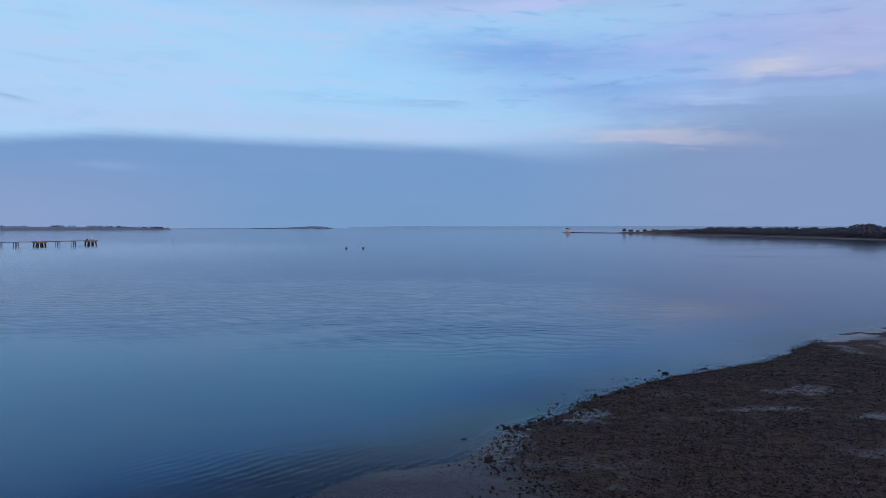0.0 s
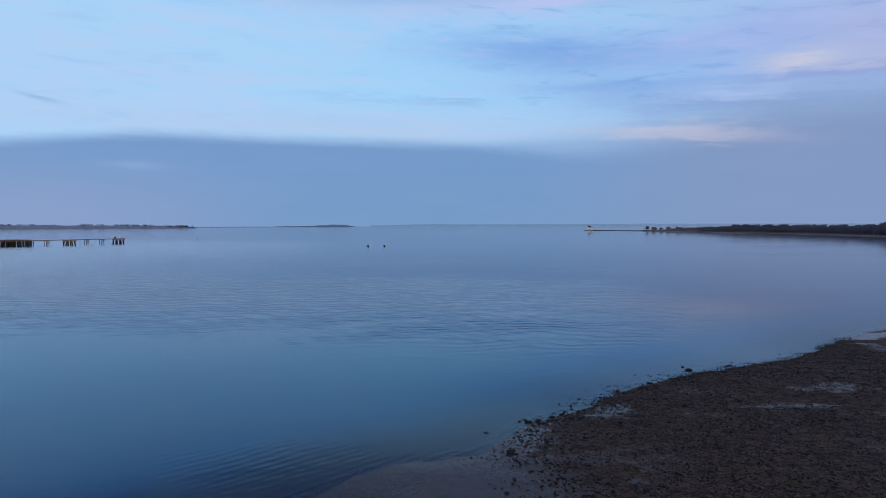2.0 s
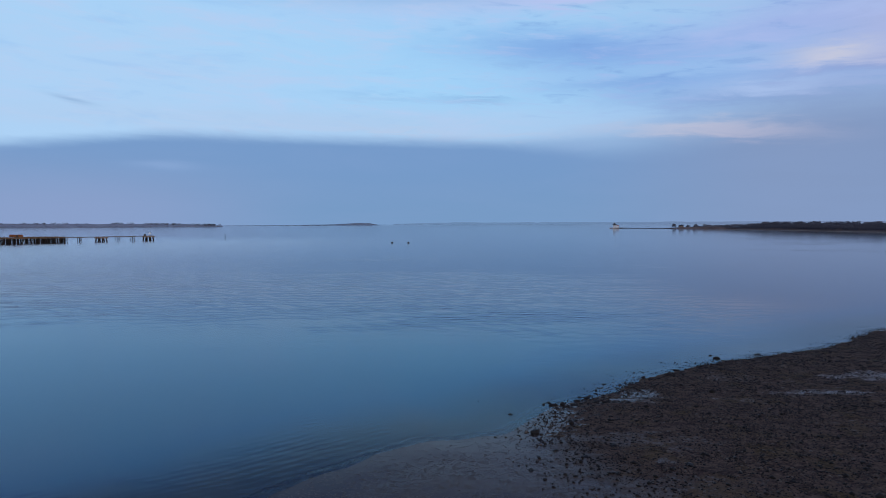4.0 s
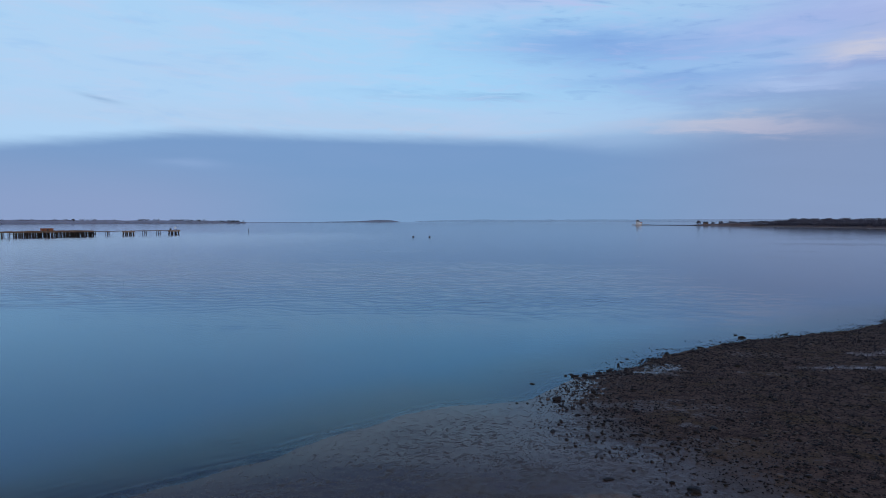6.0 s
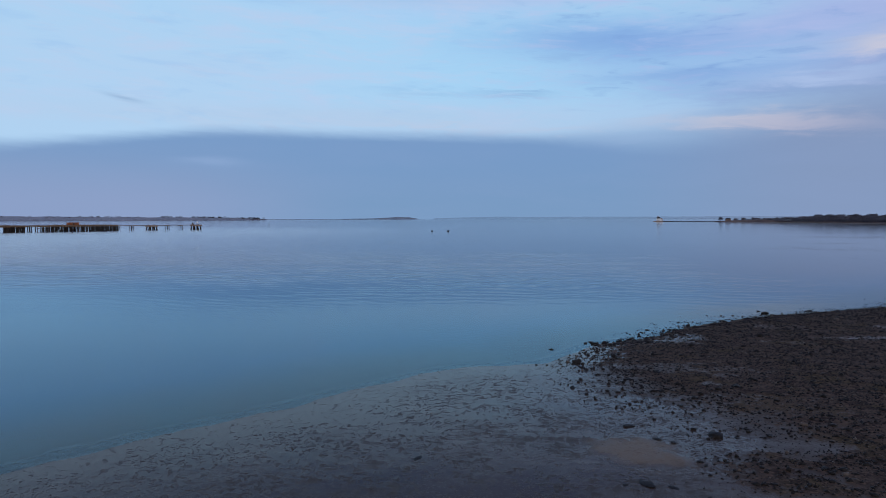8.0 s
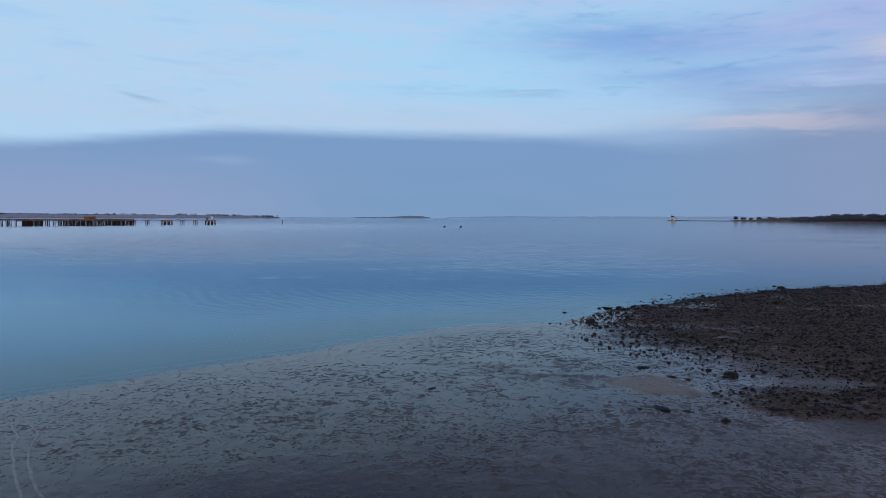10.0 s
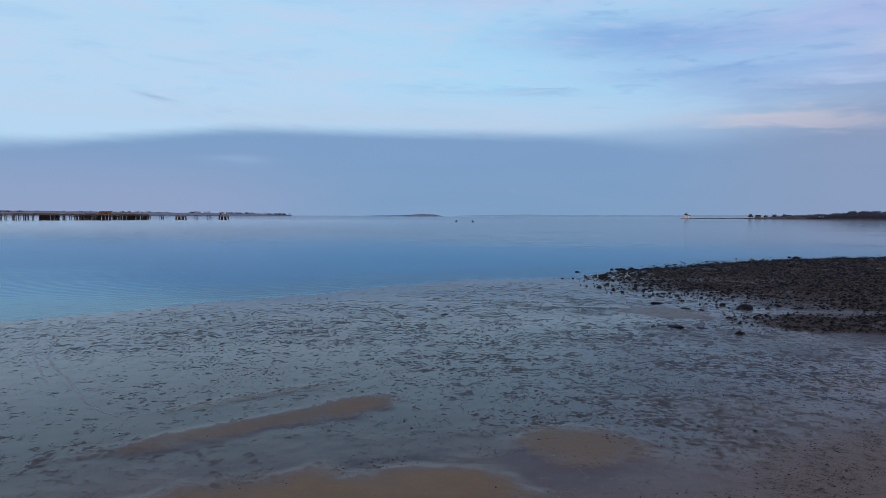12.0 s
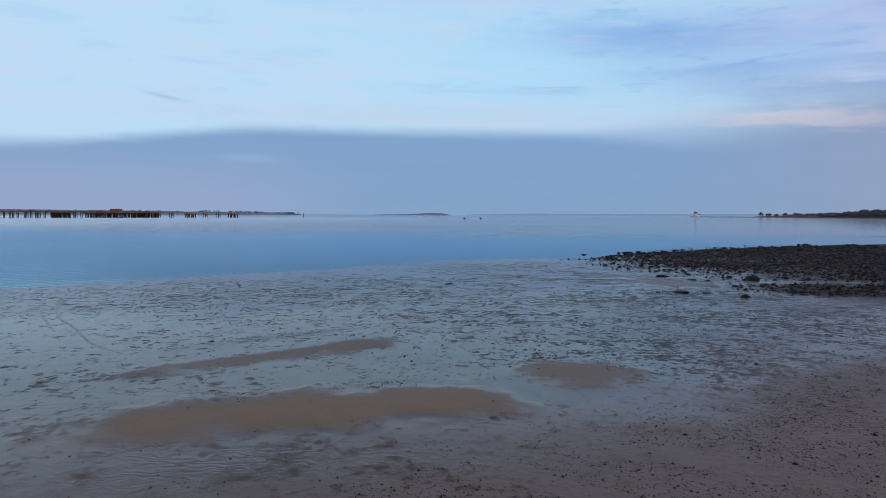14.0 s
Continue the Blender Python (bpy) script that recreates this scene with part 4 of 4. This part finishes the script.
def platform(u, along_x, across, top):
    """A concrete mooring platform on raking piles."""
    ob = empty("mooring_platform", pier(u, 0), JETTY_TURN, "stained concrete mooring platform on raking piles in the sea", "platform", "mooring platforms")
    bm = bmesh.new()
    box(bm, -along_x / 2, along_x / 2, -across / 2, across / 2, top - 1.3, top, 0.12)
    part("slab", bm, CONCRETE, ob)
    for i in range(3):
        for j in range(2):
            px, py = (i - 1) * along_x * 0.36, (j - 0.5) * across * 0.7
            pile(ob, px, py, top - 1.25, 0.55, -0.9 * (i - 1))
    for px in (-along_x * 0.3, along_x * 0.3):
        bm = bmesh.new()
        rod(bm, (px, 0, top), (px, 0, top + 0.45), 0.22, 0.18)
        rod(bm, (px, 0, top + 0.45), (px, 0, top + 0.6), 0.34, 0.3)
        part("bollard", bm, BLACK, ob)
    return ob


def pier(u, v, z=0.0):
    a = radians(JETTY_TURN)
    return (JETTY_AT[0] + u * math.cos(a) - v * math.sin(a), JETTY_AT[1] + u * math.sin(a) + v * math.cos(a), z)


platform(4.6, 7.5, 6.0, 4.0)
platform(40.5, 7.5, 6.0, 3.9)

walkway = empty("walkway", pier(0, 0), JETTY_TURN, "long thin weathered footway on paired piles above the sea", "walkway")
for a, b in ((9.0, 36.4), (44.6, 66.5)):
    part("deck", box(bmesh.new(), a, b, -0.8, 0.8, 3.75, 3.95), TIMBER, walkway)
    for side in (-0.85, 0.85):
        part("girder", box(bmesh.new(), a, b, side - 0.12, side + 0.12, 3.5, 3.75), STEEL, walkway)
for u in (16.5, 27.5, 54.8, 64.7):
    for side in (-1.6, 1.6):
        pile(walkway, u, side, 3.35, 0.22)
        pile(walkway, u + 1.6, side, 3.35, 0.2)
    part("cap_beam", box(bmesh.new(), u - 0.3, u + 1.9, -2.0, 2.0, 3.3, 3.5), TIMBER, walkway)
    brace(walkway, (u, -1.6, 0.6), (u, 1.6, 3.2))
    brace(walkway, (u, 1.6, 0.6), (u, -1.6, 3.2))

jetty = empty("jetty", pier(0, 0), JETTY_TURN, "long derelict brown timber jetty on many dark piles", "jetty")
for a, b, w, z0, z1 in ((67.0, 117.0, 9.0, 3.4, 4.6), (117.0, 125.0, 4.0, 3.7, 4.5), (125.0, 140.0, 9.0, 3.4, 4.7), (140.0, 230.0, 4.5, 3.7, 4.6)):
    n = int((b - a) / 4)
    for i in range(n):
        p0, p1 = a + (b - a) * i / n, a + (b - a) * (i + 1) / n
        sag = float(rng.uniform(-0.18, 0.18))
        part("deck", box(bmesh.new(), p0 + 0.05, p1 - 0.05, -w / 2 + sag, w / 2 + sag, z1 - 0.45 + sag, z1 + sag), TIMBER, jetty)
        for side in (-w / 2 + 0.4, 0.0, w / 2 - 0.4):
            part("stringer", box(bmesh.new(), p0, p1, side - 0.2, side + 0.2, z0, z1 - 0.46 + sag), TIMBER, jetty)
for a, b, gap, w in ((67.5, 74.0, 2.0, 6.0), (74.0, 116.5, 1.5, 8.4), (126.0, 139.5, 1.4, 8.4)):
    for i in range(int((b - a) / gap)):
        u = a + i * gap + float(rng.uniform(-0.4, 0.4))
        for side in (-w / 2, -w / 6, w / 6, w / 2):
            if rng.random() < 0.85:
                pile(jetty, u, side + float(rng.uniform(-0.3, 0.3)), 3.7, float(rng.uniform(0.26, 0.42)), float(rng.uniform(-0.25, 0.25)))
        if i % 3 == 0:
            brace(jetty, (u, -w / 2, 0.8), (u, w / 2, 3.4))
            brace(jetty, (u, w / 2, 2.6), (u + gap, w / 2, 2.6), 0.16)
            part("wale", box(bmesh.new(), u - gap * 1.5, u + gap * 1.5, -w / 2 - 0.35, -w / 2 - 0.1, 2.2, 2.6), TIMBER, jetty)
for u in (118.5, 121.8, 123.2, 141.0, 144.0, 144.8, 146.0, 148.8, 151.0, 152.4, 156.5, 159.0, 160.6, 164.0, 168.0, 170.0, 175.0, 177.0, 182.0, 187.0, 190.0, 196.0, 203.0, 210.0, 220.0):
    for side in (-1.8, 1.8):
        pile(jetty, u, side, 3.8, 0.26)
for i in range(26):
    u = 68 + i * 1.9 + float(rng.uniform(-0.5, 0.5))
    y = float(rng.uniform(-4.2, 4.2))
    h = float(rng.uniform(0.2, 0.9))
    part("broken_post", rod(bmesh.new(), (u, y, 4.4), (u + 0.1, y, 4.7 + h), 0.16, 0.12, 6), TIMBER, jetty)

hut = empty("hut", pier(96.0, 0.5, 4.75), JETTY_TURN, "rusty orange sheet-metal hut on the old jetty", "hut")
part("wall", box(bmesh.new(), -3.6, 3.6, -1.5, 1.5, 0, 1.5, 0.04), RUST, hut)
bm = bmesh.new()
box(bm, -3.8, 3.8, -1.7, 1.7, 1.5, 1.66, 0.03)
part("roof", bm, RUST, hut)
part("door", box(bmesh.new(), -0.5, 0.5, 1.5, 1.56, 0.05, 1.4), BLACK, hut)

lamp = empty("navigation_light", pier(3.2, 0.0, 4.0), JETTY_TURN, "small white navigation light on the end platform", "beacon")
part("post", rod(bmesh.new(), (0, 0, 0), (0, 0, 1.3), 0.12, 0.1), STEEL, lamp)
bm = bmesh.new()
rod(bm, (0, 0, 1.0), (0, 0, 2.4), 0.85, 0.85, 12)
rod(bm, (0, 0, 2.4), (0, 0, 2.9), 0.85, 0.1, 12)
part("lantern", bm, WHITE, lamp)
cabinet = empty("cabinet", pier(7.8, 1.0, 4.0), JETTY_TURN, "small dark control cabinet on the concrete platform", "cabinet")
part("body", box(bmesh.new(), -0.6, 0.6, -0.5, 0.5, 0, 1.4, 0.04), STEEL, cabinet)
part("door", box(bmesh.new(), -0.5, 0.5, 0.5, 0.54, 0.1, 1.3), BLACK, cabinet)

# ---------------- marks in the bay ----------------
for x, y in ((-96.6, 407.2), (-85.6, 408.2)):
    ob = empty("mooring_buoy", (x, y, 0.0), 0, "dark round mooring buoy floating on calm water", "buoy", "mooring buoys")
    bm = bmesh.new()
    bmesh.ops.create_uvsphere(bm, u_segments=16, v_segments=10, radius=0.75, matrix=Matrix.LocRotScale((0, 0, 0.3), None, (1, 1, 0.85)))
    part("float", bm, BLACK, ob)
    part("collar", rod(bmesh.new(), (0, 0, 0.2), (0, 0, 0.36), 0.8, 0.8, 16), PILE, ob)
    part("eye", rod(bmesh.new(), (0, 0, 0.85), (0, 0, 1.2), 0.09, 0.06), STEEL, ob)
post = empty("channel_post", (-281.3, 527.1, 0.0), 0, "slender dark channel marker post standing in the water", "marker")
part("pole", rod(bmesh.new(), (0, 0, -2.6), (0, 0, 3.4), 0.24, 0.18), PILE, post)
part("topmark", box(bmesh.new(), -0.3, 0.3, -0.3, 0.3, 2.9, 3.7, 0.1), BLACK, post)

# ---------------- the point with its white house ----------------
house = empty("house", (169.0, 1404.0, 1.2), -4, "white rendered house with a dark hipped roof on the point", "house")
part("wall", box(bmesh.new(), -4.0, 4.0, -4.0, 4.0, 0, 6.5), WHITE, house)
bm = bmesh.new()
bmesh.ops.create_cone(bm, cap_ends=True, segments=4, radius1=6.6, radius2=1.2, depth=3.4, matrix=Matrix.Translation((0, 0, 8.2)) @ pose(0, 0, 0, 0, 0, 45))
part("roof", bm, BLACK, house)
part("wing", box(bmesh.new(), 4.0, 9.0, -3.0, 3.0, 0, 3.8), WHITE, house)
bm = bmesh.new()
bmesh.ops.create_cone(bm, cap_ends=True, segments=4, radius1=4.4, radius2=0.6, depth=2.0, matrix=Matrix.Translation((6.5, 0, 4.8)) @ pose(0, 0, 0, 0, 0, 45))
part("wing_roof", bm, RED, house)
part("lantern", rod(bmesh.new(), (0, 0, 9.9), (0, 0, 11.6), 0.9, 0.7, 10), WHITE, house)
part("chimney", box(bmesh.new(), -2.6, -1.8, -0.5, 0.5, 8.0, 10.8), RED, house)
for wx in (-2.4, 0.0, 2.4):
    for wz in (1.2, 4.2):
        win = part("window", box(bmesh.new(), wx - 0.55, wx + 0.55, -4.06, -3.98, wz, wz + 1.4), GLASS, house)
        part("sill", box(bmesh.new(), wx - 0.65, wx + 0.65, -4.14, -3.98, wz - 0.12, wz - 0.02), WHITE, win)
quay = empty("quay", (180.0, 1400.0, 0.0), 0, "low dark stone quay round the house", "quay")
part("wall", box(bmesh.new(), -22, 14, -6, 10, -2, 1.2, 0.2), CONCRETE, quay)
for i in range(5):
    part("bollard", rod(bmesh.new(), (-16 + 6 * i, -5, 1.2), (-16 + 6 * i, -5, 2.0), 0.3, 0.25), BLACK, quay)
for i, (x, y, h, w, words) in enumerate(((279.0, 1330.0, 9.0, 13.0, "round-headed dark tree standing alone on the point"), (300.0, 1300.0, 6.0, 13.0, "low dark tree on the sandy point"), (312.0, 1290.0, 7.5, 14.0, "dark tree at the edge of the far wood"),
                                         (322.0, 1262.0, 8.0, 15.0, "dark tree at the edge of the far wood"))):
    tree(x, y, 1.0, h, w, i, words)
cottage = empty("cottage", (290.0, 1318.0, 1.0), 10, "small pale cottage with a dark roof among trees", "house")
part("wall", box(bmesh.new(), -4, 4, -3, 3, 0, 4.2), CONCRETE, cottage)
bm = bmesh.new()
vs = [bm.verts.new(v) for v in ((-4.4, -3.5, 4.1), (4.4, -3.5, 4.1), (4.4, 3.5, 4.1), (-4.4, 3.5, 4.1), (-4.4, 0, 6.6), (4.4, 0, 6.6))]
for f in ((0, 1, 5, 4), (2, 3, 4, 5), (0, 4, 3), (1, 2, 5), (3, 2, 1, 0)):
    bm.faces.new([vs[i] for i in f])
part("roof", bm, BLACK, cottage)
part("door", box(bmesh.new(), -0.5, 0.5, -3.06, -2.98, 0, 2.0), BLACK, cottage)
for wx in (-2.4, 2.4):
    part("window", box(bmesh.new(), wx - 0.5, wx + 0.5, -3.06, -2.98, 1.2, 2.4), GLASS, cottage)
far_land("heath_strip", [(268, 1325, 5, 1.5), (300, 1262, 10, 4.0), (330, 1210, 12, 5.0), (350, 1160, 10, 3.0)], HEATH, "sandy brown heath bank behind the point", "heath", 8)
